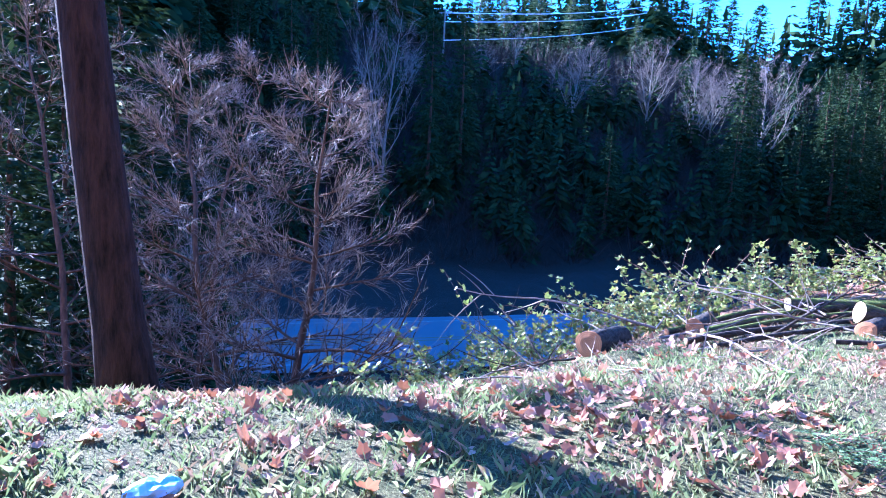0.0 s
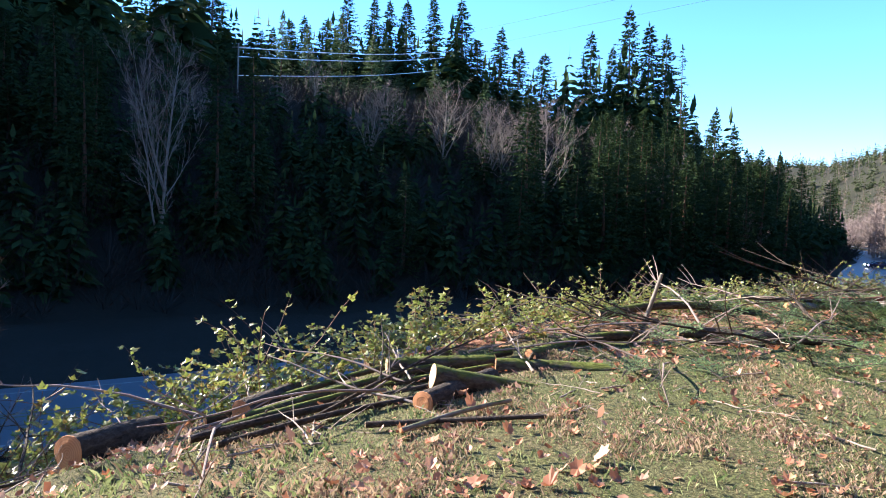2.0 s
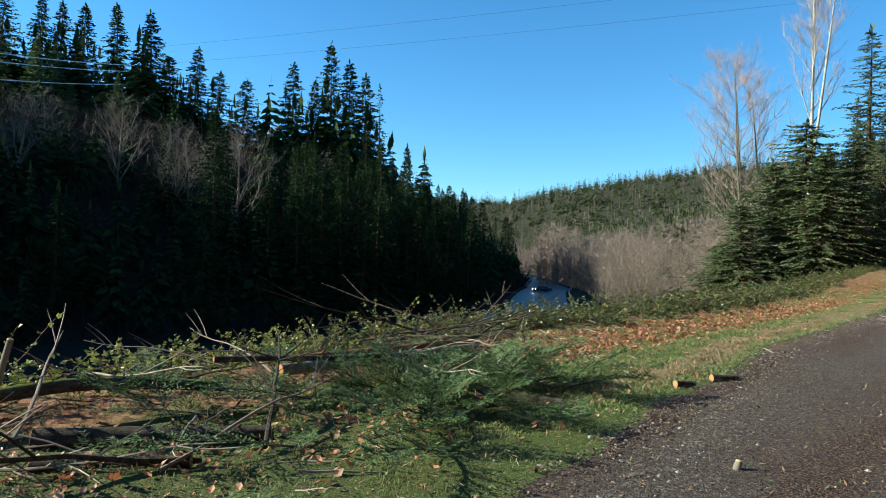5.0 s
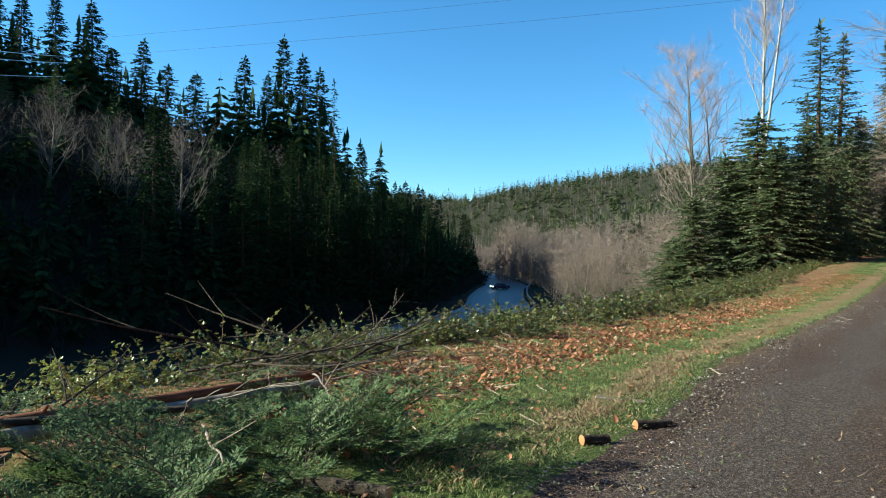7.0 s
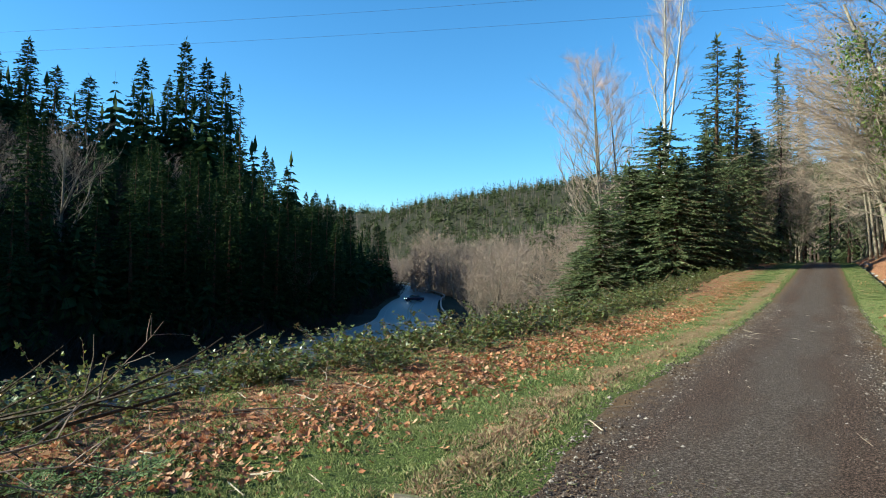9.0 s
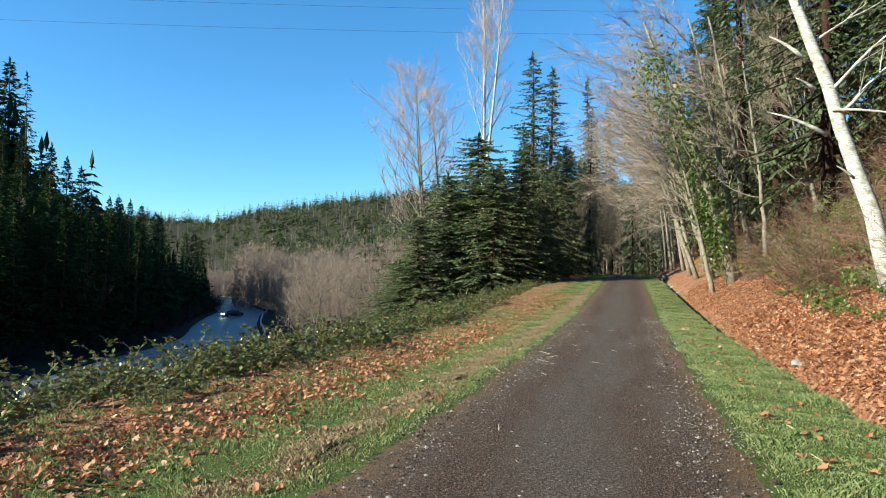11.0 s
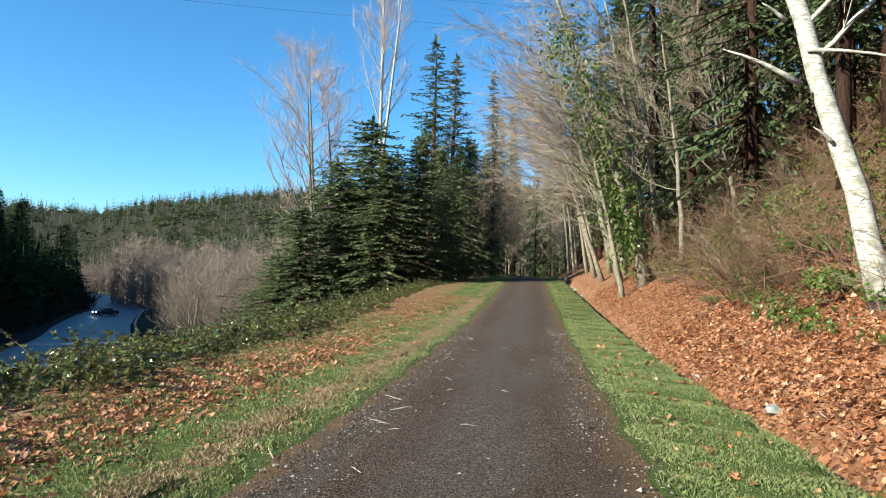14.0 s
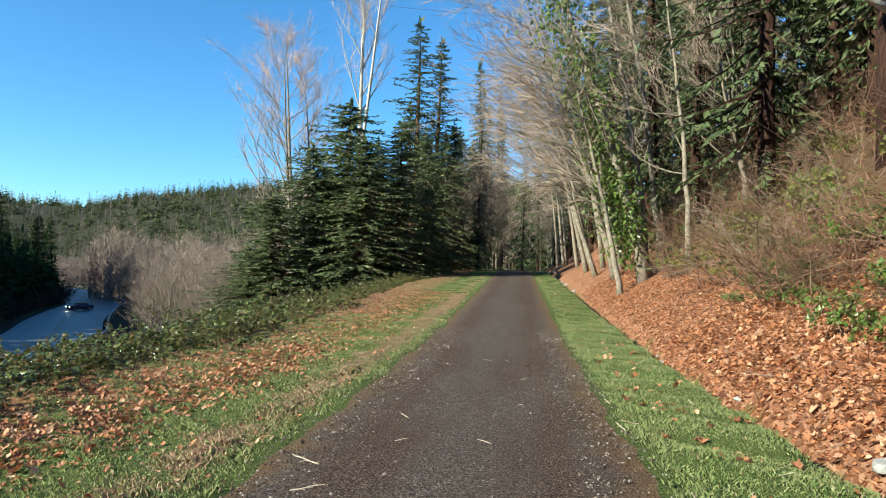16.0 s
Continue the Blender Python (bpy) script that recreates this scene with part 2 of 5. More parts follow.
M_GRASS = leafy("winter_grass", [(0.06, 0.10, 0.028), (0.13, 0.185, 0.06), (0.28, 0.31, 0.13), (0.09, 0.14, 0.042), (0.24, 0.22, 0.11)], 0.5, 0.35)
M_STRAW = leafy("dead_grass", [(0.27, 0.18, 0.11), (0.42, 0.33, 0.21), (0.20, 0.12, 0.085), (0.36, 0.21, 0.15), (0.15, 0.12, 0.06)], 0.7, 0.3)
M_LEAF = leafy("fallen_maple_leaves", [(0.14, 0.05, 0.025), (0.52, 0.25, 0.13), (0.30, 0.11, 0.05), (0.64, 0.40, 0.26), (0.10, 0.04, 0.025), (0.46, 0.20, 0.095), (0.24, 0.09, 0.045)], 0.6, 0.25)
M_BARK_GREY = barky("grey_alder_bark", (0.11, 0.09, 0.07), (0.33, 0.285, 0.23), 7.0, (0.09, 0.11, 0.03), 0.72, 1.2)
M_BARK_FIR = barky("fir_bark", (0.05, 0.03, 0.02), (0.17, 0.105, 0.07), 14.0, None, 0.5, 5.0)
M_BARK_RED = barky("reddish_conifer_bark", (0.012, 0.008, 0.007), (0.085, 0.042, 0.03), 16.0, None, 0.5, 5.0, 0.95, 0.08)
M_BARK_LOG = barky("dark_log_bark", (0.022, 0.017, 0.013), (0.13, 0.10, 0.075), 28.0, None, 0.5, 2.0, 0.85, 0.05)
M_BARK_MOSS = barky("mossy_log_bark", (0.03, 0.024, 0.018), (0.16, 0.13, 0.09), 26.0, (0.13, 0.15, 0.03), 0.62, 2.0, 0.9, 0.05)
M_TWIG = plain("brown_twigs", (0.12, 0.088, 0.072), (0.25, 0.19, 0.16), 2.0)
M_BRUSH = plain("brown_brush", (0.055, 0.034, 0.024), (0.17, 0.105, 0.07), 2.0)
# brush tone taken down to near-black, so the slope's shade sits in the colour
M_SCRUB = plain("shaded_scrub", (0.012, 0.010, 0.008), (0.038, 0.030, 0.023), 2.0)
M_TWIG_PALE = plain("pale_twigs", (0.30, 0.24, 0.18), (0.50, 0.43, 0.34), 2.0)
M_TWIG_ASH = plain("ash_brown_twigs", (0.17, 0.125, 0.10), (0.34, 0.26, 0.215), 2.0)
M_TWIG_ROSE = plain("rosy_birch_twigs", (0.30, 0.2, 0.18), (0.48, 0.36, 0.32), 2.0)
M_CANE = plain("bramble_canes", (0.09, 0.05, 0.035), (0.22, 0.13, 0.09), 6.0)
M_STICK = plain("weathered_sticks", (0.11, 0.08, 0.06), (0.36, 0.29, 0.23), 9.0)
M_BIRCH = birch_material()
M_CUT = cut_wood_material("fresh_cut_wood", (0.38, 0.15, 0.065), (0.48, 0.25, 0.12))
M_CUT_RED = barky("torn_red_wood", (0.10, 0.035, 0.018), (0.30, 0.13, 0.07), 20.0, None, 0.5, 6.0)
M_CUT_PALE = cut_wood_material("pale_cut_wood", (0.46, 0.30, 0.15), (0.56, 0.41, 0.24))
M_STONE = plain("grey_stone", (0.13, 0.125, 0.12), (0.32, 0.31, 0.30), 12.0)
M_STEEL = plain("galvanised_steel", (0.16, 0.165, 0.17), (0.24, 0.245, 0.25), 5.0, 0.55, 0.6)
M_WIRE = plain("aluminium_cable", (0.6, 0.6, 0.6), (0.75, 0.75, 0.75), 1.0, 0.5)
M_CABLE = plain("dark_cable", (0.05, 0.05, 0.055), (0.08, 0.08, 0.085), 1.0)
M_POLE = plain("weathered_pole_wood", (0.13, 0.11, 0.09), (0.25, 0.22, 0.19), 6.0)


# ---- the lie of the land ----
ROAD_PTS = [(-28, -160), (-31, -60), (-33, -10), (-35.5, 15), (-39.5, 36), (-42.2, 53), (-47.5, 70), (-55, 92), (-70, 116), (-84, 140), (-94, 158), (-118, 186), (-143, 214), (-175, 232), (-240, 240), (-340, 238)]
ROAD_Z = [-9, -8.9, -8.7, -8.4, -7.9, -7.5, -7.2, -7.0, -6.8, -6.6, -6.4, -5.9, -5.4, -5.2, -5, -5]


def smooth(a, lo, hi):
    t = np.clip((a - lo) / (hi - lo), 0, 1)
    return t * t * (3 - 2 * t)


def road_line():
    """The road's centre as a smooth line of points with its height."""
    p = np.array([(*a, z) for a, z in zip(ROAD_PTS, ROAD_Z)], float)
    out = []
    for i in range(len(p) - 1):
        a, b, c, d = p[max(0, i - 1)], p[i], p[i + 1], p[min(len(p) - 1, i + 2)]
        for t in np.linspace(0, 1, 10, endpoint=False):
            out.append(0.5 * (2 * b + (c - a) * t + (2 * a - 5 * b + 4 * c - d) * t * t + (3 * b - a - 3 * c + d) * t ** 3))
    return np.array(out + [p[-1]])


ROAD = road_line()


def wobble(x, y, scale, seed=0.0):
    """Cheap smooth unevenness, about -1 to 1."""
    u, v = x / scale + seed, y / scale - seed * 1.7
    return (np.sin(u * 2.1 + 1.3 * np.sin(v * 1.7)) + np.sin(v * 2.7 + 1.1 * np.sin(u * 1.9 + 2)) + np.sin((u + v) * 3.9 + 0.7)) / 3


def trail_z(y):
    return 0.051 * (np.sqrt((y - 33.0) ** 2 + 30) + (y - 33.0)) / 2 - 0.041 * (np.sqrt((y - 84.0) ** 2 + 100) + (y - 84.0)) / 2 - 0.02


def left_edge(y):
    return -2.2 - 4.2 * smooth(y, -5.0, 7.0)


def river_x(y):
    return np.interp(y, [120, 140, 165, 195, 230, 280], [-40, -50, -61, -74, -88, -100])


def land(x, y):
    x, y = np.asarray(x, float), np.asarray(y, float)
    zc = trail_z(np.minimum(y, 200))
    # the bank that the trail runs on
    right = 0.03 * smooth(x, 1.2, 2.4) - 0.52 * smooth(x, 2.58, 2.8) * (1 - smooth(x, 3.1, 3.6) * 0.75)
    right = right + 0.52 * np.clip(x - 3.25, 0, 2.6) + 0.95 * np.clip(x - 5.85, 0, 15) + 0.45 * np.clip(x - 20.85, 0, 80)
    e = left_edge(y)
    left = -0.05 * smooth(-x, 1.9, 4.5) - 0.46 * (np.sqrt((e - x) ** 2 + 0.5) + (e - x) - 0.35).clip(0) / 2
    left = left - 0.30 * smooth(-x, 0.4, 2.8) * (1 - smooth(y, -2.5, 3.0))
    left = left - 0.58 * smooth(-x, 0.2, 3.2) * (1 - smooth(y, -5.4, -0.8))
    bank = zc + right + left
    floor = -8.9 + 0.4 * wobble(x, y, 23.0)
    k = np.log1p(np.exp(np.clip((bank - floor) / 0.8, -30, 30))) * 0.8
    z = np.where(x < 0, floor + k, bank)
    # beyond the bend the valley side swings across
    toe = np.where(y > 90, -0.85 * (y - 105), 400)
    side = np.clip(x - toe, 0, 130)
    far = -8.6 + 0.20 * side + 0.10 * np.clip(x - toe - 130, 0, 250)
    blend = smooth(y, 140, 260)
    z = z * (1 - blend) + np.maximum(floor, far) * blend
    # the dark hill across the road
    ht = np.interp(y, [-200, 0, 50, 100, 143, 161, 224, 300, 500, 900], [-62, -66, -68, -73, -97, -106, -162, -260, -430, -700])
    hk = np.interp(y, [-200, -60, 0, 70, 100, 130, 200, 260, 400, 700], [1.7, 1.35, 1.05, 1.0, 0.8, 0.6, 0.42, 0.3, 0.35, 0.6])
    d = np.clip(ht - x, 0, 600)
    hill = -7.6 + hk * (0.56 * np.minimum(d, 48) + 0.17 * np.clip(d - 48, 0, 110) + 0.03 * np.clip(d - 158, 0, 400))
    z = np.maximum(z, np.where(d > 0, hill, -20))
    carve = np.exp(-((x - river_x(y)) / 8.0) ** 2) * smooth(y, 125, 140) * (1 - smooth(y, 262, 285))
    z = z * (1 - carve) - 9.9 * carve
    # distant high ground
    z = z + 92 * smooth(y, 380, 1050) * smooth(np.hypot(x + 400, y), 350, 900)
    z = z + np.where(np.abs(x + 0.4) > 1.9, 0.05, 0.004) * wobble(x, y, 0.9) + 0.4 * wobble(x, y, 9.0, 3.0) * smooth(np.abs(x), 8, 30)
    return z


def land_road(x, y):
    """The land with the road's bed cut into it."""
    z = land(x, y)
    x, y = np.asarray(x, float), np.asarray(y, float)
    if x.min() > -14:
        return z
    best, bz = np.full(x.shape, 1e9), np.zeros(x.shape)
    for a, b in zip(ROAD[:-1], ROAD[1:]):
        v = b[:2] - a[:2]
        t = np.clip(((x - a[0]) * v[0] + (y - a[1]) * v[1]) / (v @ v), 0, 1)
        d = np.hypot(x - a[0] - t * v[0], y - a[1] - t * v[1])
        near = d < best
        best = np.where(near, d, best)
        bz = np.where(near, a[2] + t * (b[2] - a[2]), bz)
    f = 1 - smooth(best, 7.0, 14.0)
    return z * (1 - f) + (bz - 0.12) * f


def height(x, y):
    return float(land_road(np.array([x]), np.array([y]))[0])


# ---- mesh tools ----
class Shape:
    """Gathers vertices and faces of one mesh."""

    def __init__(self):
        self.v, self.f = [], []

    def tube(self, pts, radii, sides=6, closed=True):
        pts = [Vector(p) for p in pts]
        whole = pts[-1] - pts[0]
        ref = Vector((1, 0, 0)) if abs(whole.normalized().z) > 0.6 else Vector((0, 0, 1))
        base = len(self.v)
        for i, p in enumerate(pts):
            d = (pts[min(i + 1, len(pts) - 1)] - pts[max(i - 1, 0)]).normalized()
            u = d.cross(ref).normalized()
            w = d.cross(u)
            for k in range(sides):
                a = 2 * math.pi * k / sides
                self.v.append(p + (u * math.cos(a) + w * math.sin(a)) * radii[i])
        for i in range(len(pts) - 1):
            for k in range(sides):
                a, b = base + i * sides + k, base + i * sides + (k + 1) % sides
                self.f.append((a, b, b + sides, a + sides))
        if closed:
            self.f.append(tuple(range(base + sides - 1, base - 1, -1)))
            self.f.append(tuple(range(base + (len(pts) - 1) * sides, base + len(pts) * sides)))

    def kite(self, p, d, length, width, normal, fold=0.0):
        """A small pointed leaf or spray of needles."""
        s = d.cross(normal).normalized() * (width / 2)
        m = p + d * (length * 0.45)
        b = len(self.v)
        self.v += [p, m + s + normal * fold, p + d * length, m - s + normal * fold]
        self.f.append((b, b + 1, b + 2, b + 3))

    def sliver(self, p, q, width, side):
        b = len(self.v)
        self.v += [p - side * width, p + side * width, q]
        self.f.append((b, b + 1, b + 2))

    def mesh(self, name, mat, smooth_faces=False):
        me = bpy.data.meshes.new(name)
        me.from_pydata([tuple(v) for v in self.v], [], self.f)
        me.materials.append(mat)
        if smooth_faces:
            me.polygons.foreach_set("use_smooth", [True] * len(me.polygons))
        return me


def thing(name, label, category, group="", m=None):
    ob = tagged(new(name), label, category, group)
    if m is not None:
        ob.matrix_basis = m
    return ob


def part(name, shape, mat, parent, label="", smooth_faces=False):
    ob = new(name, shape.mesh(name, mat, smooth_faces) if isinstance(shape, Shape) else shape)
    if parent is not None:
        ob.parent = parent
    return tagged(ob, label)


def way(rng, p, d, length, segs, wander=0.15, lift=0.0):
    """A wandering line from p."""
    pts, d = [Vector(p)], Vector(d).normalized()
    for _ in range(segs):
        d = (d + Vector((rng.uniform(-1, 1), rng.uniform(-1, 1), rng.uniform(-1, 1))) * wander + Vector((0, 0, lift))).normalized()
        pts.append(pts[-1] + d * (length / segs))
    return pts


def along(pts, f):
    f = min(max(f, 0), 0.9999) * (len(pts) - 1)
    i = int(f)
    return pts[i].lerp(pts[i + 1], f - i), (pts[i + 1] - pts[i]).normalized()


def any_dir(rng):
    return Vector((rng.gauss(0, 1), rng.gauss(0, 1), rng.gauss(0, 1))).normalized()


def bare_tree(name, label, seed, tall, r0, bark, twig_mat, limbs=16, first=0.3, reach=0.33, steep=0.9, subs=6, twigs=6, twig_len=0.9, twig_w=0.012,
              lean=(0, 0), wander=0.06, sides=8, category="tree", group="", forks=0, lift=0.06, fan=0.28):
    """A leafless tree: trunk, limbs and twigs."""
    rng = random.Random(seed)
    root = thing(name, label, category, group)
    trunk, limb, twig = Shape(), Shape(), Shape()
    stems = []
    main = way(rng, (0, 0, -0.3), (lean[0], lean[1], 1), tall, 10, wander, 0.02)
    stems.append((main, r0))
    for k in range(forks):
        p, d = along(main, (0.3 if fan < 0.35 else 0.1) + 0.12 * k)
        a = rng.uniform(0, 6.28)
        stems.append((way(rng, p, (fan * math.cos(a), fan * math.sin(a), 1), tall * 0.62, 8, wander, 0.05), r0 * 0.6))
    for pts, r in stems:
        n = len(pts)
        trunk.tube(pts, [max(0.008, r * (1 - i / (n - 1)) ** 0.8 * (1.35 if i == 0 else 1)) for i in range(n)], sides)
        count = limbs if pts is main else limbs // 2
        for j in range(count):
            f = first + (0.97 - first) * (j + rng.random()) / count
            p, d = along(pts, f)
            a = j * 2.4 + rng.uniform(-0.5, 0.5)
            up = steep * rng.uniform(0.6, 1.3)
            ll = tall * reach * (1.05 - f) ** 0.6 * rng.uniform(0.6, 1.15)
            path = way(rng, p, (math.cos(a), math.sin(a), up), ll, 5, 0.16, lift)
            rr = max(0.012, r * (1 - f) ** 0.8 * 0.5)
            limb.tube(path, [rr * (1 - 0.85 * i / 5) for i in range(6)], 3 if forks else 4, False)
            for k in range(subs):
                q, e = along(path, 0.2 + 0.8 * (k + rng.random()) / subs)
                e = (e + any_dir(rng) * 0.75 + Vector((0, 0, 0.25))).normalized()
                sl = ll * 0.42 * rng.uniform(0.5, 1.1)
                sub = way(rng, q, e, sl, 2, 0.2, lift)
                limb.tube(sub, [rr * 0.4, rr * 0.28, rr * 0.1], 3, False)
                for _ in range(twigs):
                    q2, e2 = along(sub, rng.random())
                    e2 = (e2 + any_dir(rng) * 0.7 + Vector((0, 0, 0.2))).normalized()
                    tl = twig_len * rng.uniform(0.5, 1.2)
                    twig.sliver(q2, q2 + e2 * tl, twig_w, any_dir(rng))
                    q3 = q2 + e2 * tl * 0.5
                    twig.sliver(q3, q3 + (e2 + any_dir(rng) * 0.7).normalized() * tl * 0.6, twig_w * 0.7, any_dir(rng))
    part("trunk", trunk, bark, root, "", True)
    tagged(part("branchwork", limb, bark, root, "", True), kind="stuff")
    tagged(part("crown", twig, twig_mat, root), kind="stuff")
    return root


def conifer(name, label, seed, tall, wide, needles, whorls=24, per=7, sprays=9, first=0.06, droop=0.25, spray=0.16, ragged=0.3, group="", bark=None, r0=None, stems=False, taper=0.75):
    """A fir or spruce: a trunk and a crown of whorled boughs hung with sprays of needles."""
    rng = random.Random(seed)
    root = thing(name, label, "tree", group)
    trunk, crown, bough = Shape(), Shape(), Shape()
    r0 = r0 or tall * 0.014
    pts = way(rng, (0, 0, -0.3), (0, 0, 1), tall, 8, 0.015)
    trunk.tube(pts, [max(0.02, r0 * (1 - i / 8) + 0.01) for i in range(9)], 7)
    up = Vector((0, 0, 1))
    for j in range(whorls):
        f = first + (0.985 - first) * (j / (whorls - 1)) ** 0.9
        p0, _ = along(pts, f)
        for k in range(per):
            a = k * 6.283 / per + j * 1.3 + rng.uniform(-0.5, 0.5)
            ln = wide * ((1 - f) ** taper + 0.03) * rng.uniform(1 - ragged, 1 + ragged * 0.5) * (0.85 + 0.2 * math.sin(2 * a + seed + 5 * f))
            if rng.random() < 0.08:
                continue
            p = p0 + up * rng.uniform(-2.0, 2.0) * tall / whorls * (1 - 0.7 * f)
            out = Vector((math.cos(a), math.sin(a), 0.25 - droop * (1.2 - f) + rng.uniform(-0.25, 0.25))).normalized()
            path = [p]
            for s in range(4):
                out = (out + Vector((0, 0, -droop * 0.35 if s < 2 else droop * 0.25))).normalized()
                path.append(path[-1] + out * (ln / 4))
            if stems:
                bough.tube(path, [0.012 * ln + 0.008, 0.01 * ln, 0.008 * ln, 0.005 * ln, 0.002 * ln], 3, False)
            n = max(3, int(sprays * (0.5 + 0.5 * ln / wide)))
            for s in range(n):
                q, e = along(path, 0.12 + 0.88 * (s + rng.random()) / n)
                side = e.cross(up).normalized() * (1 if s % 2 else -1)
                d = (e * rng.uniform(0.5, 1.0) + side * rng.uniform(0.3, 1.0) + Vector((0, 0, rng.uniform(-0.9, 0.15)))).normalized()
                size = (spray * wide) * rng.uniform(0.7, 1.5) * (0.55 + 0.45 * ln / wide)
                crown.kite(q, d, size, size * rng.uniform(0.28, 0.5), (up * 0.5 + any_dir(rng)).normalized(), -0.06 * size)
            crown.kite(path[-2], out, ln * 0.3, ln * 0.05, up)
    top = pts[-1]
    for k in range(5):
        crown.kite(top - up * 0.04 * tall * (k / 5), (up + any_dir(rng) * 0.35).normalized(), tall * 0.035, tall * 0.01, any_dir(rng))
    part("trunk", trunk, bark or M_BARK_FIR, root, "", True)
    if stems:
        tagged(part("branchwork", bough, bark or M_BARK_FIR, root), kind="stuff")
    tagged(part("crown", crown, needles, root), kind="stuff")
    return root


PROTOS = []


def proto(ob):
    PROTOS.append(ob)
    return ob


def put(proto, x, y, s=1.0, turn=0.0, z=None, tilt=(0, 0), sz=None, label="", wide=None):
    """A copy of a thing on the ground at x, y."""
    z = height(x, y) if z is None else z
    ob = copy_thing(proto, pose(x, y, z, tilt[0], tilt[1], turn))
    w = s if wide is None else wide
    ob.scale = (w, w, s if sz is None else sz)
    return tagged(ob, label)


def structure(name, verts, faces, mat, label, smooth_faces=False, category=""):
    me = bpy.data.meshes.new(name)
    me.from_pydata(verts, [], faces)
    me.materials.append(mat)
    if smooth_faces:
        me.polygons.foreach_set("use_smooth", [True] * len(me.polygons))
    return tagged(new(name, me), label, category, "", "structure")


# ---- ground, trail, road ----
def spread(lo, hi, step, far_lo, far_hi, growth=1.13):
    mid = list(np.arange(lo, hi + step / 2, step))
    a, s = [lo], step
    while a[-1] > far_lo:
        s *= growth
        a.append(a[-1] - s)
    b, s = [mid[-1]], step
    while b[-1] < far_hi:
        s *= growth
        b.append(b[-1] + s)
    return np.array(a[:0:-1] + mid + b[1:])


gx = spread(-7.5, 6.6, 0.15, -2500, 2500, 1.1)
gy = spread(-7.0, 50.0, 0.3, -1800, 3200, 1.08)
GX, GY = np.meshgrid(gx, gy)
GZ = land_road(GX, GY)
nx, ny = len(gx), len(gy)
quads = [(j * nx + i, j * nx + i + 1, (j + 1) * nx + i + 1, (j + 1) * nx + i) for j in range(ny - 1) for i in range(nx - 1)]
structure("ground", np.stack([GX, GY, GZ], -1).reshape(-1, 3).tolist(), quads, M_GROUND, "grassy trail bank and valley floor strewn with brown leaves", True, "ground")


def trail_edges(y):
    left = np.interp(y, [-30, -8, -3, 0, 2.5, 4, 9, 12.4, 15.6, 20], [3.6, 3.5, 2.9, 1.4, -0.25, -0.75, -1.45, -1.65, -2.0, -1.95]) + 0.10 * wobble(y, y * 0.3, 1.1)
    right = np.maximum(1.2, left + 3.0) + 0.09 * wobble(y, y * 0.7, 0.9, 2.0)
    return left, right


tv, tf, cols = [], [], 16
ys = np.concatenate([np.arange(-30, 45, 0.3), np.arange(45, 136, 1.0)])
for y in ys:
    a, b = trail_edges(y)
    for i in range(cols + 1):
        x = a + (b - a) * i / cols
        edge = min(i, cols - i) / cols
        tv.append((x, y, height(x, y) + 0.028 * min(1, edge * 5) - 0.006 + 0.012 * math.sin(edge * 3.1)))
for j in range(len(ys) - 1):
    for i in range(cols):
        k = j * (cols + 1) + i
        tf.append((k, k + 1, k + cols + 2, k + cols + 1))
structure("trail", tv, tf, M_TRAIL, "dark damp gravel trail with worn wheel tracks", True, "path")


def ribbon(name, lo, hi, lift, mat, label, dash=None, category="road"):
    v, f = [], []
    for i in range(len(ROAD)):
        d = ROAD[min(i + 1, len(ROAD) - 1)][:2] - ROAD[max(i - 1, 0)][:2]
        n = np.array([d[1], -d[0]]) / np.hypot(*d)
        for off in (lo, hi):
            p = ROAD[i][:2] + n * off
            v.append((p[0], p[1], ROAD[i][2] + lift))
    for i in range(len(ROAD) - 1):
        if dash is None or i % dash:
            f.append((2 * i, 2 * i + 1, 2 * i + 3, 2 * i + 2))
    return structure(name, v, f, mat, label, False, category)


def river():
    """Water along the valley floor beyond the leafless trees."""
    ys = np.arange(132, 276, 4.0)
    xs = river_x(ys)
    v = [(x + o, y, -8.75) for x, y in zip(xs, ys) for o in (-9, 9)]
    f = [(2 * i, 2 * i + 1, 2 * i + 3, 2 * i + 2) for i in range(len(ys) - 1)]
    m, nt, b = material("river_water", 0.08)
    b.inputs["Base Color"].default_value = (0.015, 0.03, 0.035, 1)
    bump(nt, b, noise_tex(nt, 1.2, 4.0), 0.35, 0.15)
    structure("water", v, f, m, "rippled blue river glimpsed between valley trees", False, "river")


river()
ribbon("road", -5.4, 5.4, 0.0, M_ROAD, "two-lane asphalt road in deep shade below the bank")
ribbon("road_line_far", -4.3, -4.12, 0.012, M_LINE, "white painted edge line on the asphalt")
ribbon("road_line_near", 4.12, 4.3, 0.012, M_LINE, "white painted edge line on the asphalt")
ribbon("road_line_centre", -0.32, -0.18, 0.012, M_YELLOW, "yellow painted centre line on the asphalt")
ribbon("road_line_centre_near", 0.18, 0.32, 0.012, M_YELLOW, "yellow painted centre line on the asphalt")


# ---- trees across the valley ----
HILL_Y, HILL_X = [-200, 0, 50, 100, 143, 161, 224, 300], [-62, -66, -68, -73, -97, -106, -162, -260]
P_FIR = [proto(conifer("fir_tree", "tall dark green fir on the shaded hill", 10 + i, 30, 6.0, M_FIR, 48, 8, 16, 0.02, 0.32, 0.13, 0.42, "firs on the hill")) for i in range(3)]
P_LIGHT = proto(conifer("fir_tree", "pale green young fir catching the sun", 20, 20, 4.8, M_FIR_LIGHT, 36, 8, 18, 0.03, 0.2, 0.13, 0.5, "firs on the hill"))
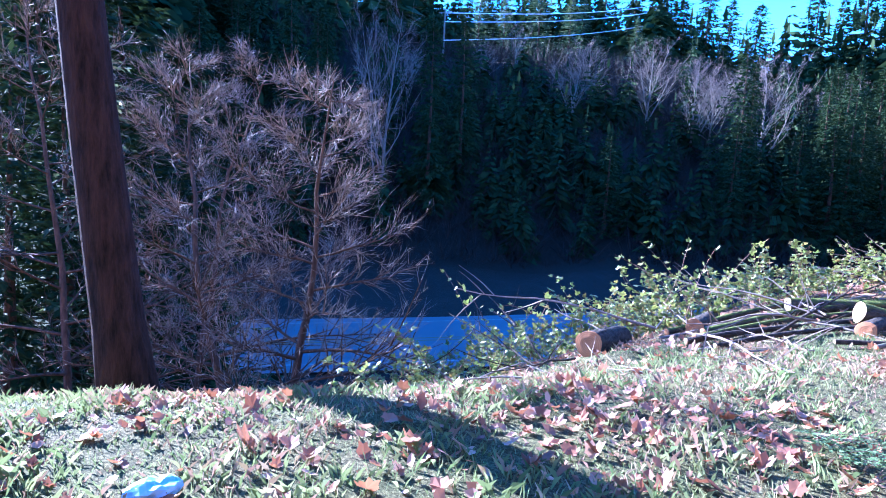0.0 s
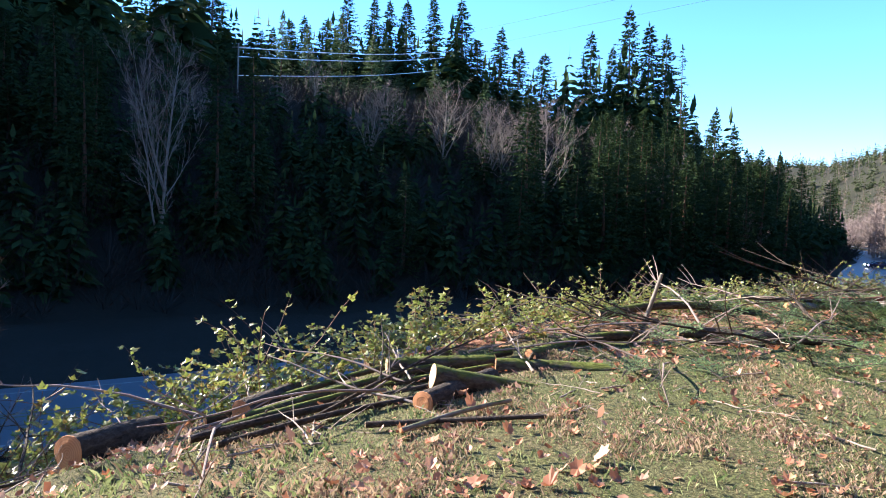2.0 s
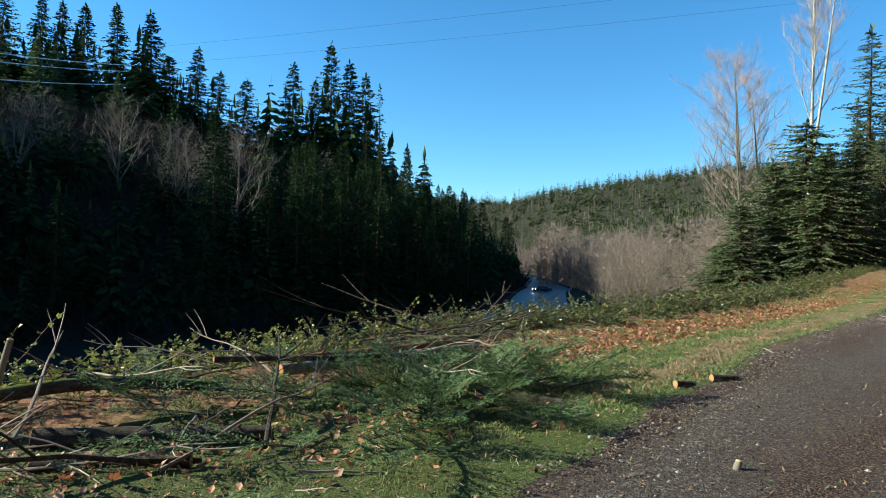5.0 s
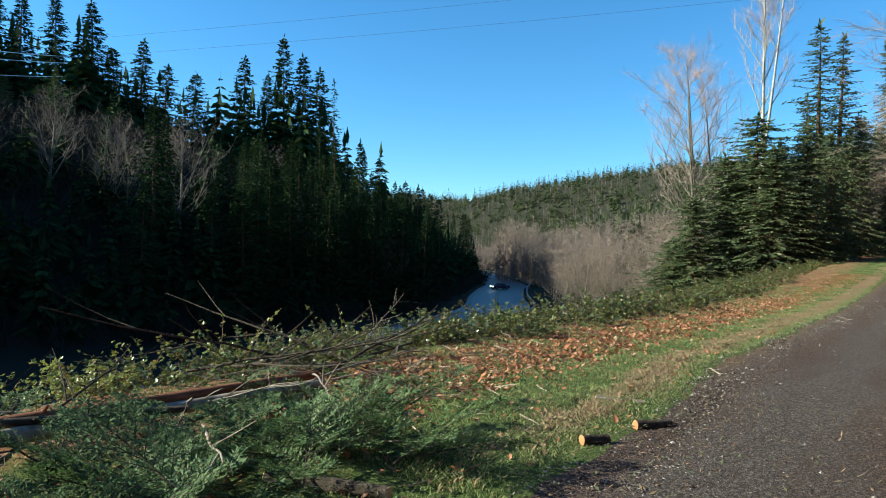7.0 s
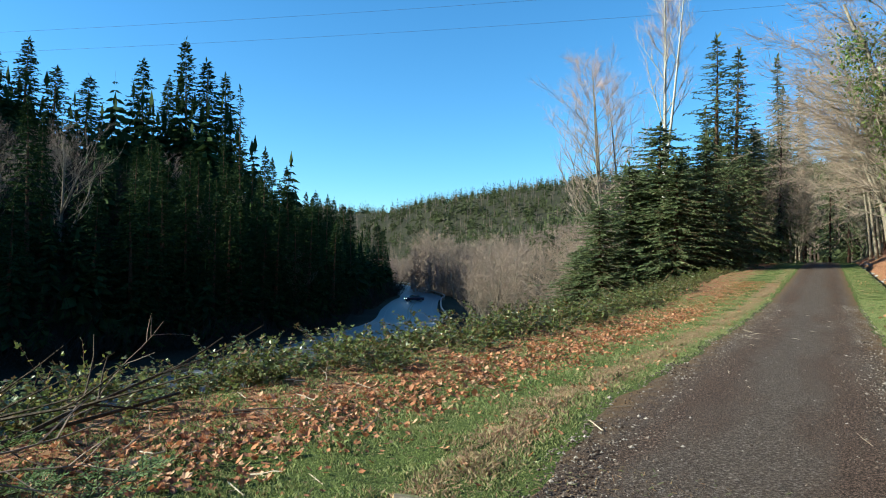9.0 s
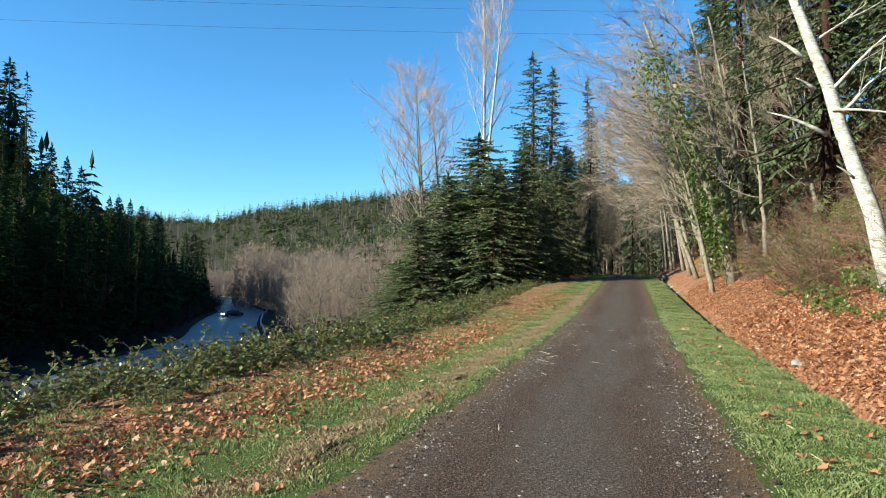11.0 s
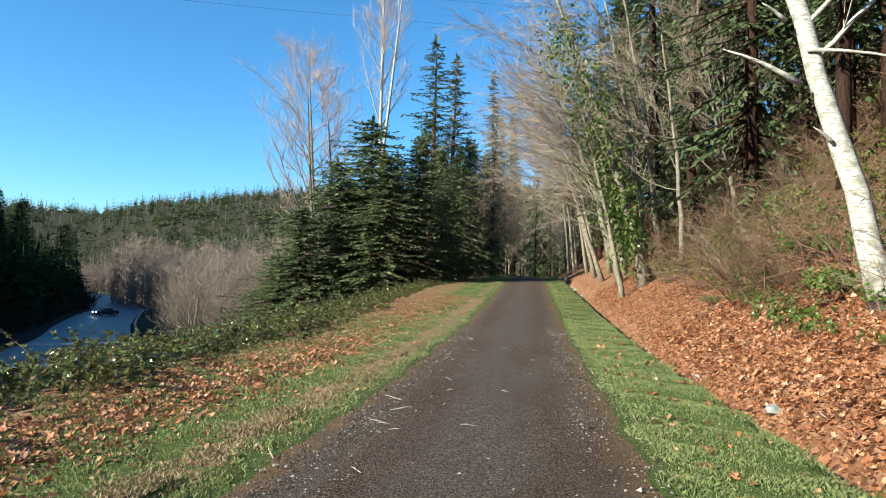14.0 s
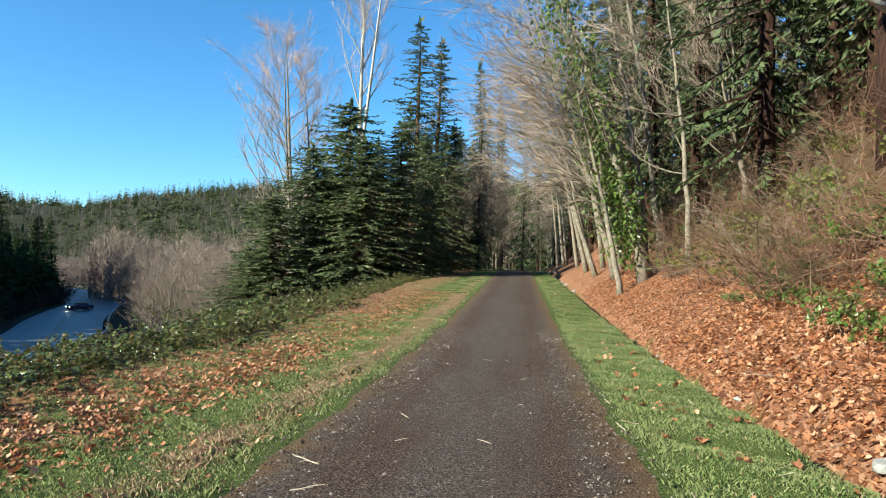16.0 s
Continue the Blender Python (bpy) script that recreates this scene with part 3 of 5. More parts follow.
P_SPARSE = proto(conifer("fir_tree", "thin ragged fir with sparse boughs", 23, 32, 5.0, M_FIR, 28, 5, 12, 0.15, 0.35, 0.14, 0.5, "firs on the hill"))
P_BARE = [proto(bare_tree("bare_tree", "leafless pale tree on the hill slope", 30 + i, 16, 0.22, M_BARK_GREY, M_TWIG, 15, 0.16, 0.46, 1.0, 6, 6, 1.3, 0.016, wander=0.09, group="leafless trees on the hill", forks=3, fan=0.5)) for i in range(3)]
P_BROWN = [proto(bare_tree("bare_tree", "leafless brown valley tree with fine twigs", 40 + i, 20, 0.24, M_BARK_GREY, M_TWIG_ASH, 18, 0.10, 0.50, 0.7, 5, 13, 1.6, 0.016, wander=0.13, group="leafless trees in the valley", forks=3, fan=0.4)) for i in range(3)]
HILL_FIRS = [(-180, 3, 30), (-180, 11, 30), (-170, 15, 27), (-220, 26, 18), (-219, 31, 17), (-218, 35, 20), (-222, 39, 22), (-206, 42, 23), (-200, 45, 25), (-199, 51, 25), (-181, 52, 31), (-184, 61, 32), (-187, 67, 33),
             (-185, 72, 34), (-164, 72, 33), (-157, 77, 33), (-161, 84, 26), (-166, 93, 33), (-173, 104, 32), (-174, 113, 35), (-148, 112, 38), (-150, 120, 38), (-139, 118, 46), (-135, 121, 42), (-136, 128, 42), (-138, 180, 25)]
rng = random.Random(5)
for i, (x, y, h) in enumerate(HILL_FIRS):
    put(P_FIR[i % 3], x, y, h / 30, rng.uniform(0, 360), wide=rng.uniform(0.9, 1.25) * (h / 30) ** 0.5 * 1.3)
put(P_SPARSE, -122, 120, 38 / 32, 40, wide=1.0)
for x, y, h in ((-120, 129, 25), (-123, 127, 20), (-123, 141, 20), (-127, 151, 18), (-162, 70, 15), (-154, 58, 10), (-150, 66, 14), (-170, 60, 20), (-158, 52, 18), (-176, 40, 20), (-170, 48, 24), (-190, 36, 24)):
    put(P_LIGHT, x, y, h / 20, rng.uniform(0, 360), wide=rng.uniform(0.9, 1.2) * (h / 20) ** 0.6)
for x, y, h in ((-70.6, 0.8, 23.5), (-96, 44, 14), (-89.4, 48.2, 14), (-91, 52, 13), (-86, 57.2, 17.7), (-105, 20, 7), (-96, 6.5, 9), (-113, 27, 8), (-113, 93, 11.3), (-98, 96, 11), (-92, 30, 12), (-100, 36, 11), (-108, 70, 9), (-102, 80, 9), (-110, 60, 8)):
    put(P_BARE[i % 3], x, y, h / 16, rng.uniform(0, 360), wide=h / 16 * (1.05 if h < 20 else 0.6))
    i += 1
for k in range(6):
    y = rng.uniform(-4, 105)
    toe = float(np.interp(y, [-200, 0, 50, 100, 143], [-62, -66, -68, -73, -97]))
    put(P_BARE[k % 3], toe - rng.uniform(24, 44), y, rng.uniform(0.3, 0.6), rng.uniform(0, 360), wide=rng.uniform(0.4, 0.65))
# trees that cover the dark slope
for k in range(150):
    y = rng.uniform(-40, 235)
    toe = float(np.interp(y, [-200, 0, 50, 100, 143, 161, 224, 300], [-62, -66, -68, -73, -97, -106, -162, -260]))
    d = rng.uniform(0, 1) ** 0.9
    x = toe - 1 - d * (46 if y < 110 else 62)
    if -5 < y < 82 and d > 0.3:
        continue
    top = 9 if (d > 0.5 and y < 100) else 16
    if rng.random() < 0.95:
        put(rng.choice(P_FIR), x, y, rng.uniform(0.5, 1.0) * top / 20, rng.uniform(0, 360), wide=rng.uniform(0.5, 0.85))
    else:
        put(rng.choice(P_BARE), x, y, rng.uniform(0.6, 1.1) * top / 16, rng.uniform(0, 360))
for k in range(18):
    y = 54 + 2.6 * k
    put(P_FIR[k % 3], float(np.interp(y, HILL_Y, HILL_X)) - rng.uniform(1, 8), y, rng.uniform(14, 19) / 30, rng.uniform(0, 360), wide=rng.uniform(0.6, 0.9))
for k in range(26):
    y = 66 + 2.7 * k
    put(P_FIR[k % 3], float(np.interp(y, HILL_Y, HILL_X)) - rng.uniform(9, 28), y, rng.uniform(14, 18) / 30, rng.uniform(0, 360), wide=rng.uniform(0.6, 0.9))
# brown leafless valley trees
for k in range(88):
    y = 88 + 170 * rng.random() ** 1.4
    x = -y * rng.uniform(0.3, 0.62) + 2
    if min(np.hypot(ROAD[:, 0] - x, ROAD[:, 1] - y)) < 10 or (y > 125 and abs(x - river_x(y)) < 9):
        continue
    s = rng.uniform(0.4, 0.75) if y < 130 else rng.uniform(0.7, 1.1)
    put(rng.choice(P_BROWN), x, y, s, rng.uniform(0, 360), wide=s * rng.uniform(1.0, 1.35))


def thicket():
    """Leafless scrub that covers the dark slope, past counting."""
    brush = Shape()
    r = np.random.RandomState(61)
    rng = random.Random(61)
    up = Vector((0, 0, 1))
    n = 8000
    ys = r.uniform(-60, 230, n)
    xs = np.interp(ys, HILL_Y, HILL_X) + 4 - r.rand(n) * 70
    for x, y, z in zip(xs, ys, land_road(xs, ys)):
        b = Vector((x, y, z))
        tall = rng.uniform(2.0, 6.5)
        for j in range(16):
            d = (any_dir(rng) * 0.8 + up).normalized()
            p = b + d * tall * rng.uniform(0, 0.5)
            brush.sliver(p, p + (d + any_dir(rng) * 0.3).normalized() * tall * rng.uniform(0.4, 0.9), 0.05, any_dir(rng))
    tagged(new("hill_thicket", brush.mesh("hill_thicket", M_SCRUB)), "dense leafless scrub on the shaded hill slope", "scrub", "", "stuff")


thicket()


def fir_tuft(sh, rng, x, y, z, h, w, tiers, per):
    """A distant fir: tiers of drooping boughs round the stem."""
    up = Vector((0, 0, 1))
    for j in range(tiers):
        f = j / tiers
        for k in range(per):
            a = rng.uniform(0, 6.283)
            d = Vector((math.cos(a), math.sin(a), -0.45)).normalized()
            ln = w * (1.05 - f) * rng.uniform(0.7, 1.3)
            sh.kite(Vector((x, y, z + h * (0.06 + 0.9 * f))), d, ln, ln * 0.42, (up * 0.5 + any_dir(rng)).normalized())
    sh.kite(Vector((x, y, z + h * 0.85)), up, h * 0.18, h * 0.05, any_dir(rng))


def far_woods():
    """Distant mixed woods, past counting."""
    fir, brown = Shape(), Shape()
    rng = random.Random(77)
    r = np.random.RandomState(77)
    up = Vector((0, 0, 1))
    n = 11000
    ys = np.where(r.rand(n) < 0.66, r.uniform(170, 460, n), r.uniform(460, 1300, n))
    lo = np.where(ys < 460, -0.72, -1.0) * ys - 50
    xs = lo + r.rand(n) * (0.02 * ys + 10 - lo)
    keep = ~((ys < 290) & (np.abs(xs - river_x(ys)) < 10)) & ~((ys < 330) & (xs < -0.62 * ys))
    xs, ys = xs[keep], ys[keep]
    for x, y, z in zip(xs, ys, land_road(xs, ys)):
        on_side = x > -0.85 * (y - 105) + 35 or y > 480
        h = rng.uniform(13, 22) * (1.25 if rng.random() < 0.12 else 1.0)
        if on_side and rng.random() < (0.62 if z > 16 or y > 480 else 0.22):
            fir_tuft(fir, rng, x, y, z, h, h * rng.uniform(0.26, 0.36), 8, 6)
        else:
            h *= 0.85
            b = Vector((x, y, z))
            brown.sliver(b, b + up * h, 0.25, Vector((0.9, 0.4, 0)))
            for j in range(34):
                f = rng.uniform(0.15, 0.9)
                p = b + up * h * f
                d = (any_dir(rng) + up * 0.5).normalized()
                brown.sliver(p, p + d * h * 0.4 * (1.15 - f), 0.12, any_dir(rng))
    hill = Shape()
    # the plateau behind the rim, the near shoulder, then the slope itself
    px, py = r.uniform(-330, -120, 420), r.uniform(-210, 150, 420)
    ph = r.uniform(20, 31, 420) * np.where((py > 20) & (py < 60), 0.75, 1.0)
    ok = ~((px > -150 - 0.25 * np.abs(py - 40)) & (py > 12) & (py < 100))
    qx, qy, qh = r.uniform(-150, -85, 220), r.uniform(-150, -25, 220), r.uniform(20, 30, 220)
    sy = r.uniform(-170, 235, 2400)
    sd = r.rand(2400)
    sx = np.interp(sy, HILL_Y, HILL_X) + 1 - sd * 64
    sh = np.where(sy > -25, r.uniform(5, 11, 2400), r.uniform(16, 28, 2400)) * np.where(sy > 110, 1.25, 1.0)
    sok = ~((sy > -5) & (sy < 82) & (sd > 0.5) & (r.rand(2400) < 0.85))
    # smaller trees that fill the gaps round the tall ones on the rim
    near = np.repeat(np.array(HILL_FIRS, float), 13, 0)
    fx, fy = near[:, 0] + r.uniform(-14, 8, len(near)), near[:, 1] + r.uniform(-6, 6, len(near))
    fh = near[:, 2] * r.uniform(0.4, 0.85, len(near))
    xs, ys = np.concatenate([px[ok], qx, sx[sok], fx]), np.concatenate([py[ok], qy, sy[sok], fy])
    hs = np.concatenate([ph[ok], qh, sh[sok], fh])
    for x, y, z, h in zip(xs, ys, land_road(xs, ys), hs):
        fir_tuft(hill, rng, x, y, z, h, h * rng.uniform(0.22, 0.32), 14, 8)
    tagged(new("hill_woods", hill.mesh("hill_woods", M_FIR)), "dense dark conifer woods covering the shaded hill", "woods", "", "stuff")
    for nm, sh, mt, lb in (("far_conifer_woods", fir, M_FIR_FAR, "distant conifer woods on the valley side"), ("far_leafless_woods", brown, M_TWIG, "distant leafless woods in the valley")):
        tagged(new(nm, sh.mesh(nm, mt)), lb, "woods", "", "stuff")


far_woods()


# ---- beside the trail, valley side ----
P_NEARFIR = [proto(conifer("fir_tree", "bushy green fir at the edge of the trail bank", 50 + i, 14, 3.7, M_FIR_NEAR, 58, 11, 38, 0.02, 0.42, 0.07, 0.8, "firs beside the trail", stems=True, taper=0.55)) for i in range(2)]
P_TALLFIR = proto(conifer("fir_tree", "tall dark fir standing above the bank", 55, 26, 3.6, M_FIR_WOOD, 54, 8, 28, 0.06, 0.25, 0.085, 0.8, "firs beside the trail", stems=True, taper=0.6))
for x, y, h, w in ((-18.6, 64, 7.5, 1.4), (-16.4, 63, 10, 1.5), (-14.4, 66, 13, 1.6), (-12.5, 67, 15.5, 1.75), (-10.6, 64, 11.5, 1.45), (-9.2, 69, 13, 1.3), (-15, 71, 12, 1.0), (-7.6, 73, 12, 0.9), (-7.0, 79, 13, 0.9), (-6.5, 86, 15, 1.0), (-6.8, 94, 16, 1.0), (-6.0, 103, 16, 1.0), (-6.4, 113, 17, 1.0), (-12, 76, 14, 1.0), (-11, 90, 17, 1.0), (-20, 70, 8, 1.0)):
    put(P_NEARFIR[int(y) % 2], x, y, h / 14, y * 37 % 360, wide=w)
for x, y, h in ((-10.2, 82, 25.5), (-8.7, 84.5, 24), (-12.5, 96, 22)):
    put(P_TALLFIR, x, y, h / 26, x * 50 % 360, wide=1.3)

cottonwood = bare_tree("poplar_tree", "tall pale leafless poplar rising behind the firs", 71, 38, 0.27, M_BIRCH, M_TWIG_ROSE, 26, 0.42, 0.2, 2.0, 7, 13, 1.5, 0.010, (0.0, 0.0), 0.012, 8, forks=1, lift=0.1, fan=0.13)
cottonwood.matrix_basis = pose(-13.5, 74, height(-13.5, 74), 0, 0, 70)
silver = bare_tree("birch_tree", "slender leafless birch with rosy twigs", 74, 31, 0.3, M_BARK_GREY, M_TWIG_ROSE, 26, 0.25, 0.36, 0.75, 8, 16, 1.5, 0.012, (-0.08, -0.03), 0.03, 8, forks=1, lift=0.08, fan=0.2)
silver.matrix_basis = pose(-21.5, 83, height(-21.5, 83), 0, 0, 0)
silver = bare_tree("birch_tree", "slender leafless birch with rosy twigs", 79, 27, 0.22, M_BARK_GREY, M_TWIG_ROSE, 18, 0.3, 0.26, 1.5, 7, 13, 1.4, 0.012, (-0.05, 0), 0.03, 8, lift=0.08)
silver.matrix_basis = pose(-19.6, 84, height(-19.6, 84), 0, 0, 0)

# the tree that the walk begins beside, with the leafless tangle behind it
trunk_tree = bare_tree("conifer_trunk", "dark reddish ragged-barked trunk standing on the bank", 81, 15, 0.225, M_BARK_RED, M_TWIG, 9, 0.3, 0.16, 0.2, 4, 5, 0.6, 0.006, (-0.01, -0.13), 0.02, 14)
trunk_tree.matrix_basis = pose(-3.15, -5.7, height(-3.15, -5.7) - 0.15, 0, 0, 0)
for x, y, h, sd in ((-7.0, -5.6, 7.0, 84), (-8.8, -8.2, 8.5, 85), (-6.4, -4.7, 5.5, 86), (-9.8, -6.6, 8.0, 87)):
    t = bare_tree("bare_tree", "low leafless tree with a tangle of pale mossy twigs", sd, h, 0.075, M_BARK_FIR, M_STICK, 30, 0.06, 0.42, 0.3, 11, 11, 0.34, 0.005, (0.05, 0.12), 0.16, 7, group="tangled trees on the bank", lift=0.02)
    t.matrix_basis = pose(x, y, height(x, y), 0, 0, sd * 40)
for x, y, s in ((-14.0, -13.5, 0.5), (-19.5, -13.5, 0.55), (-21.5, -17.2, 0.6)):
    put(P_SPARSE, x, y, s, x * 31 % 360, wide=s * 0.9, label="ragged fir on the bank behind the trunk")
for x, y, s in ((-24.0, -14.0, 0.72), (-27.0, -18.5, 0.75)):
    put(P_FIR[0], x, y, s, x * 31 % 360, wide=s, label="dark fir on the slope below the trail")
for x, y, s in ((-13.0, -9.8, 0.30), (-12.2, -8.0, 0.24), (-17, -10.2, 0.42), (-15.0, -7.6, 0.30), (-18.5, -12.3, 0.5), (-20.5, -9.4, 0.45), (-11.0, -10.2, 0.26), (-23, -11.5, 0.6)):
    put(P_FIR[int(-x) % 3], x, y, s, x * 77 % 360, wide=s * 1.5, label="dark drooping fir on the slope below the trail")
hem = conifer("hemlock_tree", "green hemlock with drooping boughs behind bare twigs", 88, 9, 2.2, M_FIR_NEAR, 26, 6, 12, 0.05, 0.45, 0.12, 0.3, stems=True)
hem.matrix_basis = pose(-12.0, -8.6, height(-12.0, -8.6), 0, 0, 0)


def bramble(name, label, seed, wide, tall, canes, leaves, group, mat=None):
    """Arching thorny canes with leaves in threes."""
    rng = random.Random(seed)
    root = thing(name, label, "bush", group)
    stem, leaf = Shape(), Shape()
    up = Vector((0, 0, 1))
    for c in range(canes):
        a = rng.uniform(0, 6.283)
        p = Vector((rng.uniform(-0.5, 0.5) * wide, rng.uniform(-0.5, 0.5) * wide, -0.05))
        d = Vector((math.cos(a) * 0.5, math.sin(a) * 0.5, 1.0))
        ln = tall * rng.uniform(0.9, 1.9)
        path = way(rng, p, d, ln, 7, 0.16, -0.13 if rng.random() < 0.8 else -0.02)
        stem.tube(path, [0.007 * (1 - 0.1 * i) for i in range(8)], 3, False)
        for k in range(leaves):
            q, e = along(path, 0.15 + 0.85 * (k + rng.random()) / leaves)
            d0 = (any_dir(rng) + up * 0.35 + e * 0.4).normalized()
            n0 = (up * 1.2 + any_dir(rng)).normalized()
            sz = rng.uniform(0.045, 0.09)
            for s in (-0.9, 0.0, 0.9):
                dd = (d0 * math.cos(s) + d0.cross(n0).normalized() * math.sin(s)).normalized()
                leaf.kite(q + d0 * sz * 0.4, dd, sz * (1.15 if s == 0 else 0.9), sz * 0.72, n0, -0.1 * sz)
    tagged(part("canework", stem, M_CANE, root), kind="stuff")
    tagged(part("foliage", leaf, mat or M_BRAMBLE, root), kind="stuff")
    return root


P_BRAMBLE = [proto(bramble("bramble_bush", "sprawling green bramble bush on the bank edge", 90 + i, 1.5, 0.62, 20, 19, "brambles on the bank")) for i in range(3)]
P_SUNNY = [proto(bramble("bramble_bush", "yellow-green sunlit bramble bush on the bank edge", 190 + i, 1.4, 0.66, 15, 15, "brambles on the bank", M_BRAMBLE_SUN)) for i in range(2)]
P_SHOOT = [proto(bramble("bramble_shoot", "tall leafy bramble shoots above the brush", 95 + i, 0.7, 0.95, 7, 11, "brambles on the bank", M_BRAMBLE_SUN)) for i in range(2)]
rng = random.Random(12)
y = -3.2
while y < 75:
    e = float(np.interp(y, [-4, -1, 2, 5, 9, 14, 25, 40, 75], [-4.0, -3.9, -4.2, -5.2, -6.4, -6.2, -6.2, -6.6, -7.2]))
    for k in range((3 if y > 42 else 4) if y > 9 or y < 3 else 2):
        x = e - k * 0.8 + rng.uniform(-0.35, 0.35)
        s = rng.uniform(0.75, 1.2) * (0.78 if y > 14 else 0.66 if y > 9 else 0.48 if y > 2 else 0.72)
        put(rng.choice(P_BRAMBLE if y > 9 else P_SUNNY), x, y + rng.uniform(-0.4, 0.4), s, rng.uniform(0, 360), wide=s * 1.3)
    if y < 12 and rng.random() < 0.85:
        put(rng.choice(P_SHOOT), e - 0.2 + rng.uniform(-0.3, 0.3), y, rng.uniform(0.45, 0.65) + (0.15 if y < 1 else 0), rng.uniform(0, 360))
    y += 0.95 if y < 40 else 1.8


def log(name, label, a, b, r, bark, seed, cut=None, lift=0.0, bend=0.0, category="log", group="", sides=16, za=None, zb=None):
    """A felled stem from a to b on the ground, with sawn ends and a knobbly bark."""
    rng = random.Random(seed)
    za = height(*a) + r * 0.85 + lift if za is None else za
    zb = height(*b) + r * 0.75 + lift if zb is None else zb
    pa, pb = Vector((*a, za)), Vector((*b, zb))
    root = thing(name, label, category, group)
    d = pb - pa
    root.matrix_basis = Matrix.Translation(pa) @ d.to_track_quat("Z", "Y").to_matrix().to_4x4()
    ln, n = d.length, max(4, int(d.length / 0.18))
    sh = Shape()
    ph = rng.uniform(0, 6)
    for i in range(n + 1):
        t = i / n
        cx, cy = bend * math.sin(t * 3.1416) * ln, bend * 0.5 * math.sin(t * 5 + ph) * ln * 0.3
        for k in range(sides):
            an = 6.2832 * k / sides
            rr = r * (1 - 0.22 * t) * (1 + 0.05 * math.sin(3 * an + ph + t * 4) + rng.uniform(-0.035, 0.035))
            sh.v.append(Vector((cx + rr * math.cos(an), cy + rr * math.sin(an), t * ln)))
    for i in range(n):
        for k in range(sides):
            p, q = i * sides + k, i * sides + (k + 1) % sides
            sh.f.append((p, q, q + sides, p + sides))
    part("bark", sh, bark, root, "", True)
    for end in (0, 1):
        face = Shape()
        ring = [sh.v[end * n * sides + k] for k in range(sides)]
        mid = sum(ring, Vector()) / sides
        out = Vector((0, 0, 1 if end else -1))
        face.v = [mid + out * 0.008] + [mid + (p - mid) * 0.6 + out * (0.007 + rng.uniform(0, 0.003)) for p in ring] + [mid + (p - mid) * 0.985 + out * 0.003 for p in ring] + [p for p in ring]
        for k in range(sides):
            j = (k + 1) % sides
            face.f.append((0, 1 + j, 1 + k) if end == 0 else (0, 1 + k, 1 + j))
            for lo in (1, 1 + sides):
                qd = (lo + k, lo + j, lo + sides + j, lo + sides + k)
                face.f.append(qd if end == 0 else qd[::-1])
        part("cut_end", face, cut or M_CUT, root, "orange sawn wood with faint rings")
    for _ in range(int(ln * 1.2)):
        an, t = rng.uniform(0, 6.28), rng.uniform(0.1, 0.9)
        s = Shape()
        p = Vector((math.cos(an), math.sin(an), 0)) * r * 0.8 + Vector((bend * math.sin(t * 3.1416) * ln, 0, t * ln))
        q = p + Vector((math.cos(an), math.sin(an), 0.5)) * r * 0.75
        s.tube([p, p.lerp(q, 0.5), q], [r * 0.25, r * 0.2, r * 0.17], 7)
        part("branch_stub", s, bark, root)
    return root


log("log", "short thick log with an orange sawn end", (-2.92, -1.87), (-3.42, -1.32), 0.13, M_BARK_LOG, 1)
log("log", "bark-covered log with a pale sawn end propped on another", (-2.71, 0.65), (-2.5, 1.58), 0.10, M_BARK_MOSS, 2, M_CUT_PALE, 0.0, za=0.01, zb=-0.17)
log("log", "dark log with a reddish sawn end under a second log", (-2.36, 0.42), (-2.9, 1.3), 0.09, M_BARK_LOG, 3, None, -0.03)
log("log", "thick mossy log lying on brush", (-3.19, 1.5), (-2.7, 2.4), 0.10, M_BARK_MOSS, 4, M_CUT, 0.0, 0.03, za=-0.10, zb=-0.08)
log("log", "crooked mossy limb lying on brush", (-3.25, 1.9), (-3.85, 3.7), 0.07, M_BARK_MOSS, 5, M_CUT, 0.0, 0.10)
log("log", "short log end with bright orange cut", (-3.1, -0.75), (-3.7, -0.2), 0.085, M_BARK_LOG, 6)
log("log", "mossy stem lying behind the pile", (-3.6, 0.6), (-3.4, 1.6), 0.08, M_BARK_MOSS, 7, M_CUT_PALE, 0.0)
for i, (a, b, r, bk) in enumerate((((-2.75, -0.95), (-3.25, 1.5), 0.05, M_BARK_MOSS), ((-2.55, -1.15), (-2.95, 1.1), 0.04, M_BARK_LOG), ((-2.95, -0.75), (-3.6, 1.9), 0.055, M_BARK_MOSS), ((-2.35, -1.0), (-2.55, 0.6), 0.035, M_BARK_LOG), ((-3.15, -1.0), (-3.9, 1.4), 0.045, M_BARK_MOSS), ((-2.1, -0.1), (-1.62, 0.98), 0.03, M_BARK_LOG), ((-1.85, 0.05), (-2.1, 1.0), 0.028, M_BARK_GREY))):
    log("pole", "long thin felled stem lying beside the logs", a, b, r * 0.7, bk, 20 + i, M_CUT_PALE if i % 2 else M_CUT, 0.03, 0.03, "pole", "felled poles", 9)
log("log", "long split brown log in the brush pile", (-4.15, 6.6), (-4.0, 9.5), 0.06, M_STICK, 40, M_CUT, 0.20, 0.02)
log("log", "long dark stem across the brush pile", (-4.5, 6.1), (-3.75, 7.95), 0.03, M_BARK_LOG, 41, M_CUT, 0.32, 0.03)
log("log", "split log with torn orange wood", (-4.25, 6.9), (-4.2, 9.6), 0.065, M_CUT_RED, 42, M_CUT, 0.24)
log("log", "long thin stem on green boughs", (-3.57, 7.6), (-5.5, 12.6), 0.02, M_BARK_LOG, 43, M_CUT_PALE, 0.22, 0.03)
